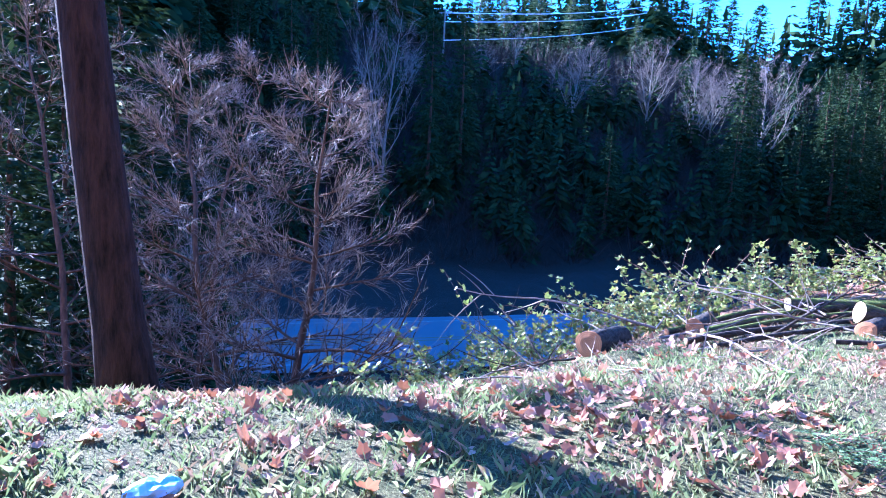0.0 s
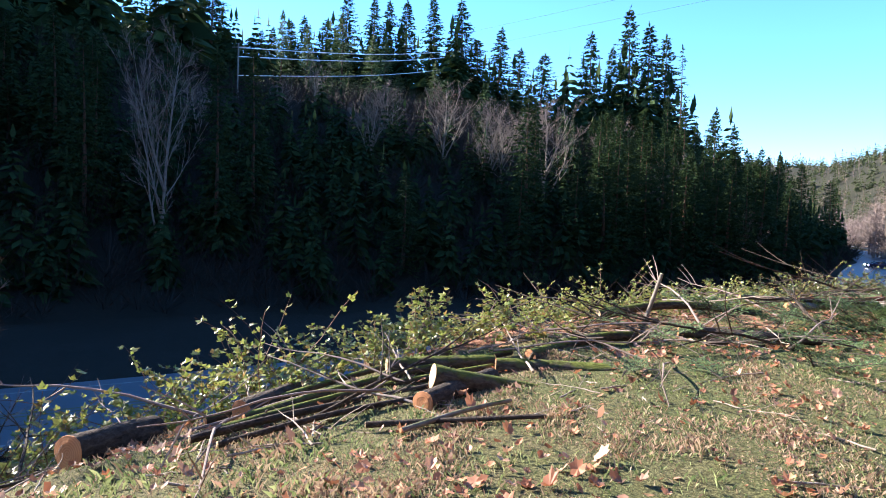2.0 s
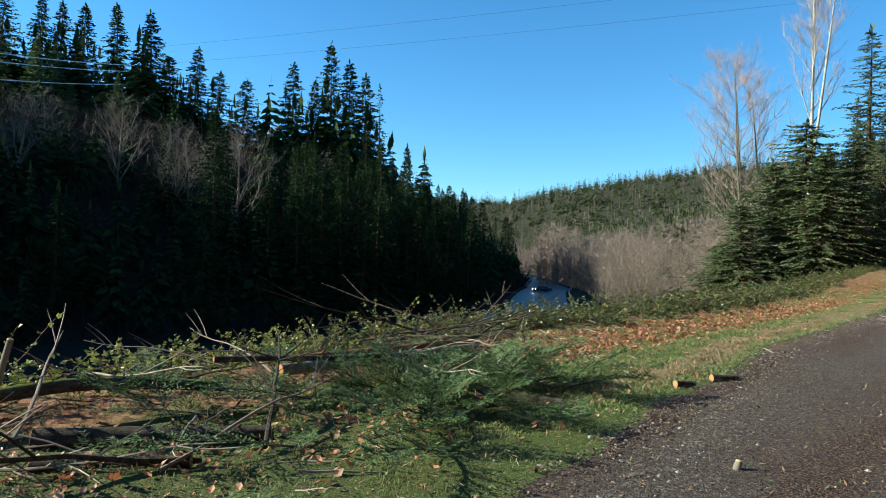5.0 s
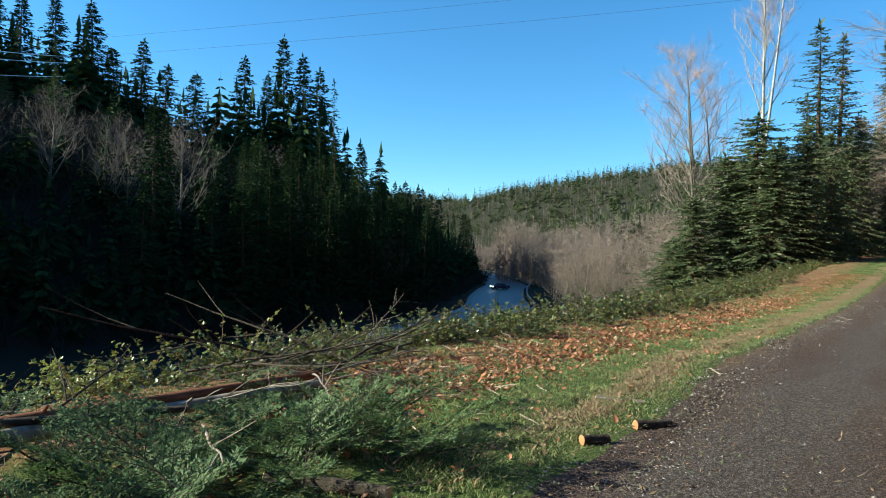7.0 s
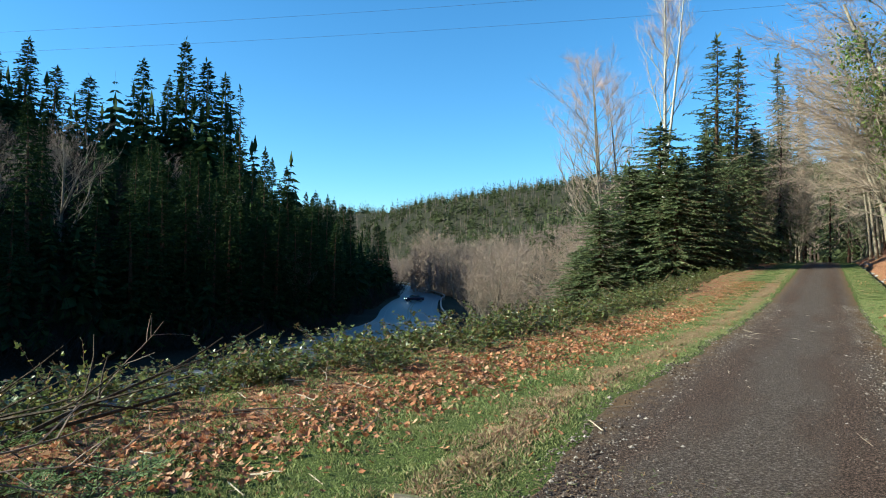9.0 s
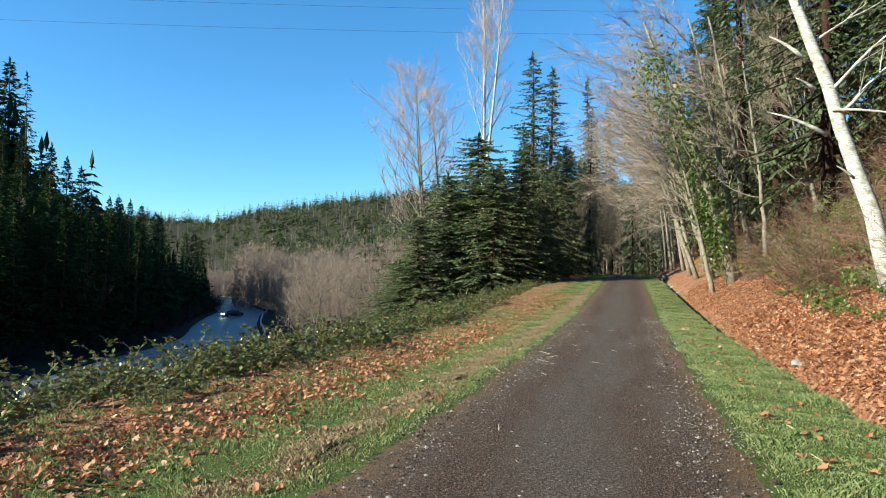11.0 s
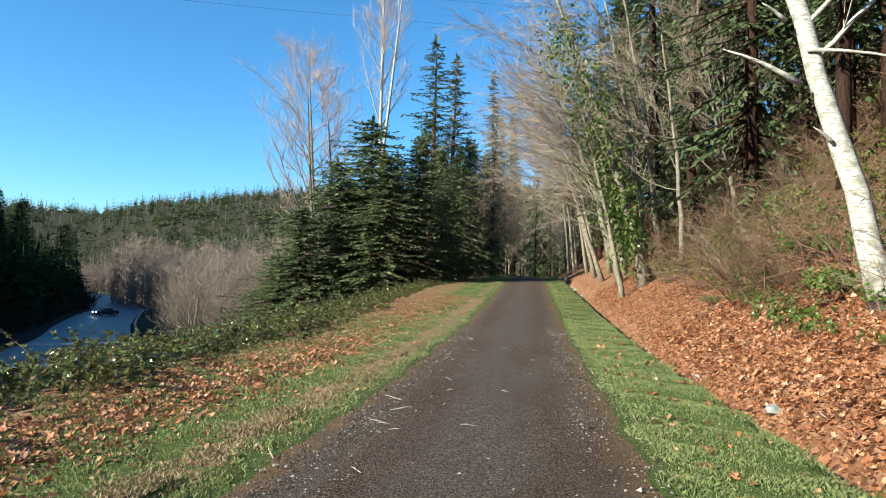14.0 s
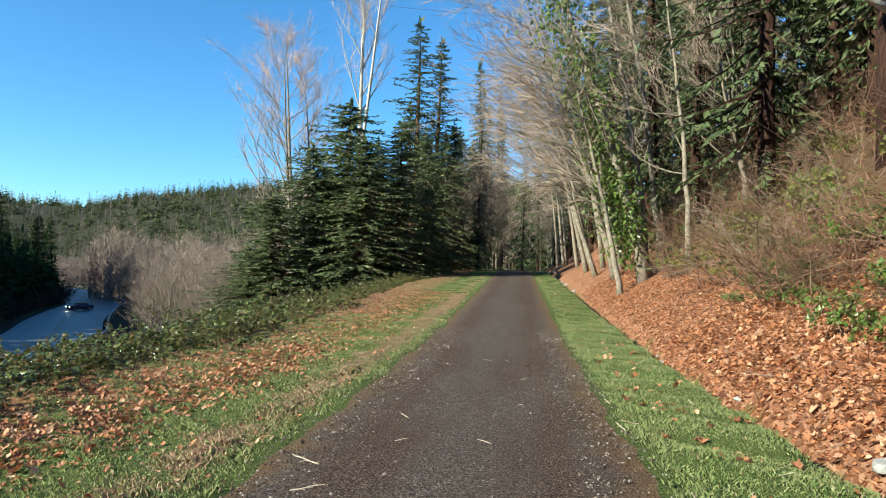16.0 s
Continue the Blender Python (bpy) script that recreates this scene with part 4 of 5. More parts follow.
log("log", "brown half-buried log in leaves", (-3.9, 4.4), (-3.0, 5.7), 0.07, M_BARK_LOG, 44, M_CUT, 0.0)
log("log", "brown half-buried log in leaves", (-3.3, 4.2), (-2.7, 4.9), 0.05, M_BARK_LOG, 45, M_CUT, 0.0)
log("log", "mossy curved branch in the brush pile", (-4.4, 3.6), (-4.0, 5.9), 0.06, M_BARK_MOSS, 46, M_CUT_PALE, 0.2, 0.12)
log("log", "thin log lying near the brush edge", (-2.75, 7.9), (-1.95, 8.15), 0.055, M_BARK_LOG, 47, M_CUT_PALE)
log("log", "small log with an orange cut beside boughs", (-2.5, 6.7), (-2.62, 6.95), 0.075, M_BARK_LOG, 48, M_CUT_PALE)
log("log", "short cut stub lying at the trail's edge", (-1.6, 10.0), (-1.47, 10.2), 0.042, M_BARK_LOG, 49, M_CUT)
log("log", "short dark stub lying on the gravel", (-1.46, 10.75), (-1.26, 11.05), 0.042, M_BARK_LOG, 50, M_CUT)
log("log", "small upright stub on the gravel", (-0.17, 7.34), (-0.155, 7.35), 0.028, M_BARK_GREY, 51, M_CUT_PALE, za=height(-0.17, 7.34), zb=height(-0.17, 7.34) + 0.085)
log("post", "broken weathered stake leaning in the brambles", (-4.3, 4.15), (-4.12, 4.3), 0.028, M_BARK_GREY, 52, M_CUT_PALE, 0, 0.02, "stake", za=height(-4.3, 4.15) - 0.1, zb=0.66)
log("log", "brown broken branch lying on the verge", (-2.2, 11.6), (-1.75, 11.75), 0.025, M_BARK_GREY, 53, M_CUT_PALE)
log("log", "dark rotten stick lying in the grass", (-0.55, -0.35), (-0.35, 0.25), 0.035, M_BARK_LOG, 54)
log("log", "broken bark chunk on the grass", (0.25, -0.55), (0.4, -0.25), 0.035, M_BARK_GREY, 55, M_CUT_PALE)


def fir_bough(seed, ln):
    """A cut branch of fir, lying, with flat side twigs full of needles."""
    rng = random.Random(seed)
    root = thing("fir_bough", "cut green fir bough lying in the brush", "branch", "cut boughs")
    stem, nd = Shape(), Shape()
    up = Vector((0, 0, 1))
    main = way(rng, (0, 0, 0.05), (1, 0, 0.18), ln, 6, 0.1, -0.03)
    stem.tube(main, [0.014 - 0.002 * i for i in range(7)], 5, False)
    for j in range(26):
        f = 0.1 + 0.9 * j / 26
        p, e = along(main, f)
        side = Vector((-e.y, e.x, 0)).normalized() * (1 if j % 2 else -1)
        tw = way(rng, p, e * 0.7 + side * rng.uniform(0.6, 1.1) + up * rng.uniform(-0.1, 0.35), ln * 0.42 * (1.1 - f) + 0.08, 3, 0.15, -0.02)
        stem.tube(tw, [0.005, 0.004, 0.003, 0.002], 3, False)
        for k in range(24):
            q, e2 = along(tw, (k + rng.random()) / 24)
            s2 = Vector((-e2.y, e2.x, 0)).normalized() * (1 if k % 2 else -1)
            nd.kite(q, (e2 * rng.uniform(0.3, 0.8) + s2 * rng.uniform(0.5, 1.0) + up * rng.uniform(-0.3, 0.4)).normalized(), rng.uniform(0.04, 0.08), rng.uniform(0.013, 0.022), (up + any_dir(rng) * 0.5).normalized())
    part("stem", stem, M_BARK_LOG, root)
    tagged(part("needles", nd, M_BOUGH, root), kind="stuff")
    return root


P_BOUGH = [proto(fir_bough(110 + i, 1.0 + 0.25 * i)) for i in range(3)]
rng = random.Random(31)
for k in range(58):
    y = rng.uniform(3.2, 10.5)
    lo, hi = float(np.interp(y, [3, 6, 10.5], [-4.4, -5.2, -5.0])), float(np.interp(y, [3, 5, 8, 10.5], [-2.6, -1.2, -1.7, -3.2]))
    x = rng.uniform(lo, hi)
    put(rng.choice(P_BOUGH), x, y, rng.uniform(0.4, 0.75), rng.uniform(0, 360), z=height(x, y) + rng.uniform(0.0, 0.06 if x > -3 else 0.14), tilt=(rng.uniform(-20, 20), rng.uniform(-14, 8)))
for k in range(64):
    x, y = rng.uniform(-3.6, -2.2), rng.uniform(6.6, 9.0)
    put(rng.choice(P_BOUGH), x, y, rng.uniform(0.4, 0.7), rng.uniform(0, 360), z=height(x, y) + rng.uniform(0.0, 0.06), tilt=(rng.uniform(-25, 25), rng.uniform(-26, 0)))
for x, y in ((-0.05, -2.0), (-1.9, 2.9), (-2.3, 2.2), (-0.45, -0.2)):
    put(P_BOUGH[0], x, y, 0.5, x * 100, z=height(x, y) + 0.01)


def stick(seed, ln, r, mat, label):
    rng = random.Random(seed)
    root = thing("stick", label, "stick", "fallen sticks")
    sh = Shape()
    main = way(rng, (0, 0, r), (1, 0, 0.03), ln, 7, 0.13, 0.0)
    sh.tube(main, [r * (1 - 0.1 * i) for i in range(8)], 6)
    for j in range(4):
        p, e = along(main, rng.uniform(0.3, 0.95))
        sub = way(rng, p, e + any_dir(rng) * 0.7, ln * rng.uniform(0.15, 0.4), 3, 0.15)
        sh.tube(sub, [r * 0.5, r * 0.4, r * 0.3, r * 0.15], 4, False)
    part("wood", sh, mat, root)
    return root


P_STICK = [proto(stick(130 + i, ln, r, mt, lb)) for i, (ln, r, mt, lb) in enumerate(((1.5, 0.012, M_STICK, "thin weathered branch lying on the ground"), (0.7, 0.008, M_STICK, "thin dry twig lying on the ground"), (2.4, 0.018, M_BARK_LOG, "long dark bare branch lying in the brush"), (0.25, 0.006, M_TWIG_PALE, "short pale twig lying on the ground"), (1.9, 0.013, M_TWIG, "long brown bare branch lying in the brush")))]
for k in range(170):
    y = rng.uniform(-3.5, 14)
    hi = float(np.interp(y, [-4, 3, 5, 9, 14], [-1.6, -1.6, -0.8, -1.6, -3.8]))
    lo = float(np.interp(y, [-4, 2, 6, 14], [-3.4, -4.0, -6.0, -6.2]))
    x = rng.uniform(lo, hi)
    i = rng.choice((0, 0, 1, 2, 4, 4)) if x < (-3.4 if y > 6 else -2.4) and y < 10.5 else rng.choice((1, 1, 3, 3))
    put(P_STICK[i], x, y, rng.uniform(0.6, 1.15), rng.uniform(0, 360), z=height(x, y) + (rng.uniform(0.0, 0.28 if y > 4 else 0.1) if x < -3.2 else rng.uniform(0.0, 0.04)), tilt=(0, rng.uniform(-7 if y > 4 else -2, 2)))
for k in range(120):
    y = rng.uniform(0.5, 34)
    x = rng.uniform(-1.9, 2.4) if rng.random() < 0.75 else rng.uniform(2.4, 4.5)
    put(P_STICK[rng.choice((1, 3, 3, 3))], x, y, rng.uniform(0.5, 1.1), rng.uniform(0, 360), z=height(x, y) + 0.018)
put(P_STICK[0], -1.54, 2.41, 0.45, 4, label="pale peeled stick lying on the grass")
put(P_STICK[4], -5.95, 11.9, 0.6, 45, z=-0.05, tilt=(0, -48))
for x, y, tn, tl in ((-5.6, 11.2, 200, -6), (-6.0, 10.2, 20, -5), (-5.8, 10.6, 250, -6), (-4.9, 10.4, 100, -4), (-6.4, 9.6, 25, -4)):
    put(P_STICK[2], x, y, 1.15, tn, z=height(x, y) + 0.12, tilt=(0, tl))


def gravel():
    """Loose stones on the trail, past counting."""
    r = np.random.RandomState(21)
    n = 85000
    y = -1 + 38 * r.rand(n) ** 1.1
    a, b = trail_edges(y)
    x = a + (b - a) * r.rand(n)
    keep = r.rand(n) < np.clip(0.45 + 0.6 * wobble(x * 1.5, y * 0.3, 0.7, 3.0), 0.25, 1)
    x, y = x[keep], y[keep]
    s = r.uniform(0.005, 0.015, len(x)) * (1 + (r.rand(len(x)) < 0.04))
    z = land_road(x, y) + 0.026
    octa = np.array([(1, 0, 0), (0, 1, 0), (-1, 0, 0), (0, -1, 0), (0, 0, 0.7), (0, 0, -0.7)])
    v = octa[None] * (s[:, None] * r.uniform(0.6, 1.3, (len(x), 6)))[:, :, None] + np.stack([x, y, z], 1)[:, None]
    f = []
    for i in range(len(x)):
        k = 6 * i
        for q in range(4):
            f += [(k + q, k + (q + 1) % 4, k + 4), (k + (q + 1) % 4, k + q, k + 5)]
    me = bpy.data.meshes.new("loose_gravel")
    me.from_pydata(v.reshape(-1, 3).tolist(), [], f)
    me.materials.append(leafy("gravel_stones", [(0.02, 0.014, 0.012), (0.09, 0.068, 0.058), (0.36, 0.32, 0.29), (0.03, 0.02, 0.016), (0.15, 0.12, 0.105), (0.05, 0.034, 0.028)], 0.8, 0.0))
    tagged(new("loose_gravel", me), "loose dark and grey gravel on the trail", "gravel", "", "stuff")


gravel()


def needle_litter():
    """Torn needles, chips and bark crumbs where the felled trees were dragged."""
    bits = Shape()
    r = random.Random(41)
    up = Vector((0, 0, 1))
    for _ in range(9000):
        x, y = r.gauss(-0.6, 1.5), r.uniform(1.5, 13)
        if x < -3 or x > 2.6:
            continue
        p = Vector((x, y, height(x, y) + 0.03))
        bits.kite(p, Vector((r.uniform(-1, 1), r.uniform(-1, 1), r.uniform(0, 0.25))).normalized(), r.uniform(0.02, 0.08), r.uniform(0.006, 0.016), (up + any_dir(r) * 0.4).normalized())
    mat = leafy("needle_crumbs", [(0.05, 0.08, 0.03), (0.09, 0.12, 0.05), (0.16, 0.09, 0.05), (0.06, 0.045, 0.03), (0.28, 0.17, 0.09)], 0.7, 0.1)
    tagged(new("needle_litter", bits.mesh("needle_litter", mat)), "scattered green needles and bark crumbs on the trail", "litter", "", "stuff")


needle_litter()


# ---- grass, straw and fallen leaves ----
def scatter(count, seed, zone, deep=77.0, power=1.7):
    """Points on the ground where zone(x, y) allows, with their heights."""
    r = np.random.RandomState(seed)
    out = []
    while sum(len(o) for o in out) < count:
        x, y = r.uniform(-7, 9, 60000), -7 + deep * r.rand(60000) ** power
        keep = r.rand(60000) < zone(x, y)
        out.append(np.stack([x[keep], y[keep]], 1))
    p = np.concatenate(out)[:count]
    return np.column_stack([p, land_road(p[:, 0], p[:, 1])])


def verge(x, y):
    lo, hi = trail_edges(y)
    patch = 0.72 + 0.4 * wobble(x, y, 0.8) + 0.35 * wobble(x, y, 0.25, 5.0)
    left = smooth(lo - x, -0.08, 0.12) * smooth(x, left_edge(y) - 0.2, left_edge(y) + 1.4)
    right = smooth(x - hi, -0.08, 0.12) * (1 - smooth(x, 2.5, 2.8)) * (y > 4)
    left = left * (0.6 + 0.4 * smooth(y, 3, 8) + 0.1 * (1 - smooth(y, 0, 4)))
    return np.clip(patch, 0, 1) * left + right * np.clip(0.7 * patch + 0.75, 0, 1)


def straw_strip(x, y):
    lo, _ = trail_edges(y)
    return np.exp(-((x - lo + 0.5) / 0.2) ** 2) * np.clip(0.8 + 0.5 * wobble(x, y, 1.3, 7.0), 0, 1) * smooth(y, 8, 13)


def straw_zone(x, y):
    lo, _ = trail_edges(y)
    strip = np.exp(-((x - lo + 0.55) / 0.22) ** 2) * (0.75 + 0.4 * wobble(x, y, 1.3, 7.0)) * smooth(y, 8, 14)
    start = (1 - smooth(y, 2.5, 5.5)) * (x < lo) * (x > -3.4) * np.clip(0.3 + 0.9 * wobble(x, y, 0.9, 2.0), 0, 1) * (0.2 + 1.2 * smooth(y, -2.5, 0.5))
    return np.clip(strip + start + 0.05 * verge(x, y), 0, 1)


def blades(name, label, pts, seed, lo, hi, mat, w):
    r = np.random.RandomState(seed)
    n = len(pts)
    a = r.uniform(0, 6.283, n)
    h = r.uniform(lo, hi, n) * (1 + 0.6 * (1 - smooth(pts[:, 1], -3, 3))) * (0.7 + 0.5 * wobble(pts[:, 0], pts[:, 1], 0.4)).clip(0.4, 1.4)
    side = np.stack([np.cos(a), np.sin(a), 0 * a], 1) * w * (0.6 + 0.8 * r.rand(n, 1)) * (1 + pts[:, 1:2].clip(0) / 14)
    b = r.uniform(0, 6.283, n)
    bend = np.stack([np.cos(b), np.sin(b), 0 * b], 1) * (h * r.uniform(0.2, 0.9, n))[:, None]
    base = pts - (0, 0, 0.01)
    mid = base + bend * 0.3 + np.stack([0 * h, 0 * h, h * 0.6], 1)
    tip = base + bend + np.stack([0 * h, 0 * h, h * (1 - 0.25 * r.rand(n))], 1)
    v = np.stack([base - side, base + side, mid + side * 0.5, tip], 1).reshape(-1, 3)
    f = []
    for i in range(n):
        k = i * 4
        f += [(k, k + 1, k + 2), (k, k + 2, k + 3)]
    me = bpy.data.meshes.new(name)
    me.from_pydata(v.tolist(), [], f)
    me.materials.append(mat)
    tagged(new(name, me), label, "grass", "", "stuff")


blades("verge_grass", "short lush green grass along the trail", scatter(330000, 33, lambda x, y: verge(x, y) * (y > 8.5), 47.0, 1.05), 34, 0.03, 0.075, M_GRASS, 0.0013)
blades("grass", "short green winter grass on the trail verges", scatter(170000, 3, verge, 75.0, 2.1), 4, 0.026, 0.065, M_GRASS, 0.0022)
blades("dead_grass", "dry straw-coloured grass tufts on the verge", scatter(70000, 5, straw_zone), 6, 0.025, 0.07, M_STRAW, 0.0013)
blades("straw_strip", "flattened dry grass strip along the trail edge", scatter(60000, 15, straw_strip, 57.0, 1.15), 16, 0.03, 0.085, M_STRAW, 0.0032)
LOBES = [(0.0, -0.42), (0.17, -0.28), (0.36, -0.33), (0.37, -0.08), (0.5, 0.15), (0.32, 0.24), (0.2, 0.46), (0.02, 0.4), (-0.18, 0.48), (-0.3, 0.22), (-0.5, 0.12), (-0.36, -0.1), (-0.34, -0.32), (-0.15, -0.26)]


def fallen_leaves(name, label, pts, seed, lo, hi, lobed=True):
    """Curled maple leaves."""
    r = np.random.RandomState(seed)
    shape = np.array(LOBES if lobed else [(0.0, -0.5), (0.3, -0.05), (0.12, 0.45), (-0.22, 0.3), (-0.32, -0.1)])
    m = len(shape)
    n = len(pts)
    s = r.uniform(lo, hi, n)
    a = r.uniform(0, 6.283, n)
    curl = r.uniform(0.2, 2.4, n)
    tx, ty = r.normal(0, 0.38, n), r.normal(0, 0.38, n)
    v = np.zeros((n, m + 1, 3))
    full = np.vstack([shape, [[0, 0]]])
    u, w = full[:, 0][None] * s[:, None], full[:, 1][None] * s[:, None]
    zz = (u ** 2 + 0.5 * w ** 2) / s[:, None] * curl[:, None] + u * tx[:, None] + w * ty[:, None] + r.normal(0, 0.03, (n, m + 1)) * s[:, None]
    v[:, :, 0] = u * np.cos(a)[:, None] - w * np.sin(a)[:, None] + pts[:, :1]
    v[:, :, 1] = u * np.sin(a)[:, None] + w * np.cos(a)[:, None] + pts[:, 1:2]
    v[:, :, 2] = pts[:, 2:3] + zz - zz.min(1, keepdims=True) * 0.7 + r.uniform(0.0, 0.03, (n, 1))
    f = []
    for i in range(n):
        k = i * (m + 1)
        f += [(k + j, k + (j + 1) % m, k + m) for j in range(m)]
    me = bpy.data.meshes.new(name)
    me.from_pydata(v.reshape(-1, 3).tolist(), [], f)
    me.materials.append(M_LEAF)
    tagged(new(name, me), label, "leaves", "", "stuff")


def left_leaves(x, y):
    band = np.exp(-((x + 4.4 - 0.012 * y) / 0.75) ** 2) * smooth(y, 6, 11)
    near = (1 - smooth(y, 3.5, 7)) * (x < trail_edges(y)[0] - 0.1) * (x > -3.6) * np.clip(0.0 + 0.55 * wobble(x, y, 1.1, 4.0), 0.03, 1)
    thin = 0.07 * (x < trail_edges(y)[0] - 0.1) * (x > -5.6) * (0.5 + 0.5 * wobble(x, y, 0.7, 9.0))
    heap = 0.5 * np.exp(-((x + 0.2) / 0.6) ** 2 - ((y + 3.0) / 0.8) ** 2)
    return np.clip(0.85 * band + 0.5 * near + 1.9 * thin * (0.5 + smooth(y, 10, 14)) + heap + 0.35 * np.exp(-((x + 3.0) / 0.8) ** 2) * smooth(y, 3, 5) * (1 - smooth(y, 8, 12)), 0, 1) * (x < trail_edges(y)[0] + 0.1)


def right_leaves(x, y):
    slope = smooth(x, 3.0, 3.5) * (1 - 0.85 * smooth(x, 5.6, 7.2)) * (y > 5)
    return slope + 0.05 * (x > 1.4) * (x < 2.7) * (wobble(x, y, 0.5, 3.0) > 0.2)


fallen_leaves("maple_leaves", "large curled brown maple leaves in the grass", scatter(1300, 7, lambda x, y: left_leaves(x, y) * (y < 4.5)), 8, 0.045, 0.10)
fallen_leaves("fallen_leaves", "brown and orange leaves on the verge", scatter(18000, 17, left_leaves, 58.0, 1.25), 18, 0.03, 0.08, False)
fallen_leaves("maple_litter", "large curled maple leaves covering the foot of the hillside", scatter(19000, 29, lambda x, y: right_leaves(x, y) * (y > 13) * (y < 36), 45.0, 1.0), 30, 0.05, 0.12)
fallen_leaves("maple_band", "curled maple leaves lying between grass and brambles", scatter(4500, 39, lambda x, y: left_leaves(x, y) * (y > 8) * (x < -3.2), 40.0, 1.0), 40, 0.04, 0.085)
fallen_leaves("leaf_litter", "thick orange-brown leaf litter on the hillside", scatter(62000, 9, right_leaves, 62.0, 1.1), 10, 0.035, 0.09, False)


# ---- hillside on the other hand ----
def leaning_tree(name, label, seed, base, top, r0, bark, twig_mat, limbs, reach, side=(-1, 0), group="leaning alders", sub=5, tw=6, tl=0.7, width=0.008, arms=()):
    """A leaning trunk whose limbs reach towards the light."""
    rng = random.Random(seed)
    root = thing(name, label, "tree", group)
    zb = height(*base) - 0.25
    root.matrix_basis = pose(*base, zb)
    trunk, limb, twig = Shape(), Shape(), Shape()
    end = Vector(top) - Vector((*base, zb))
    n = 12
    pts = [end * (i / n) + Vector((0.02 * end.z * math.sin(3.1 * i / n) * 0.8, 0, 0)) + Vector((rng.uniform(-1, 1), rng.uniform(-1, 1), 0)) * r0 * 0.35 for i in range(n + 1)]
    trunk.tube(pts, [r0 * (1.3 if i == 0 else 1) * (1 - 0.75 * i / n) for i in range(n + 1)], 12)
    for j in range(limbs):
        f = 0.35 + 0.63 * (j + rng.random()) / limbs
        p, d = along(pts, f)
        v = Vector((side[0] + rng.uniform(-0.8, 0.8), side[1] + rng.uniform(-0.9, 0.9), rng.uniform(0.1, 0.9)))
        ll = reach * rng.uniform(0.5, 1.2)
        path = way(rng, p, v, ll, 6, 0.14, 0.015)
        rr = r0 * 0.34 * (1.1 - f)
        limb.tube(path, [max(0.006, rr * (1 - 0.13 * i)) for i in range(7)], 4, False)
        for k in range(sub):
            q, e = along(path, 0.2 + 0.8 * (k + rng.random()) / sub)
            s2 = way(rng, q, e + any_dir(rng) * 0.6, ll * 0.36, 3, 0.2, 0.0)
            limb.tube(s2, [rr * 0.4, rr * 0.3, rr * 0.2, 0.004], 3, False)
            for _ in range(tw):
                q2, e2 = along(s2, rng.random())
                twig.sliver(q2, q2 + (e2 + any_dir(rng) * 0.6).normalized() * tl * rng.uniform(0.5, 1.3), width, any_dir(rng))
    part("trunk", trunk, bark, root, "", True)
    tagged(part("branchwork", limb, bark, root, "", True), kind="stuff")
    tagged(part("crown", twig, twig_mat, root), kind="stuff")
    for a, b, r in arms:
        arm = Shape()
        p, q = Vector(a) - Vector((*base, zb)), Vector(b) - Vector((*base, zb))
        path = [p.lerp(q, t) + Vector((0, 0, 0.12 * math.sin(3.14 * t) * (q - p).length * 0.4)) for t in (0, 0.25, 0.5, 0.75, 1)]
        arm.tube(path, [r, r * 0.75, r * 0.58, r * 0.4, r * 0.16], 8)
        part("limb", arm, bark, root, "", True)
    return root


leaning_tree("birch_tree", "leaning birch with peeling white bark", 201, (6.0, 29.0), (2.3, 29.4, 13.2), 0.21, M_BIRCH, M_TWIG_PALE, 12, 2.6, (0.2, 0), "", 5, 5, 0.6, 0.006,
             ((((4.6, 29, 5.0)), (3.3, 28.9, 5.6), 0.06), ((4.1, 29, 6.9), (3.4, 29.1, 7.5), 0.06), ((4.35, 29, 6.1), (3.9, 28.8, 6.35), 0.045), ((4.7, 29, 5.6), (6.6, 28.6, 5.1), 0.04), ((5.1, 29, 4.0), (4.75, 28.9, 4.25), 0.04)))
alder = leaning_tree("alder_tree", "leaning grey alder clothed in green moss and ferns", 203, (5.25, 48.0), (0.9, 48.2, 15.5), 0.26, M_BARK_GREY, M_TWIG, 18, 4.5, tw=8, tl=0.8, width=0.01)
moss = Shape()
rng = random.Random(9)
for f0, spreadw, n in ((0.16, 0.7, 800), (0.28, 0.75, 700), (0.42, 0.7, 420), (0.55, 0.9, 520), (0.68, 1.1, 600), (0.82, 1.3, 600)):
    for _ in range(n):
        c = Vector((-4.35 * f0, 0.2 * f0, 14.0 * f0)) + Vector((rng.gauss(-0.15, spreadw * 0.55), rng.gauss(0, 0.5), rng.gauss(0, 0.75)))
        moss.kite(c, (any_dir(rng) + Vector((0, 0, -0.3))).normalized(), rng.uniform(0.16, 0.34), rng.uniform(0.07, 0.14), any_dir(rng))
tagged(part("ivy", moss, M_IVY, alder, "bright green ivy clumps"), kind="stuff")
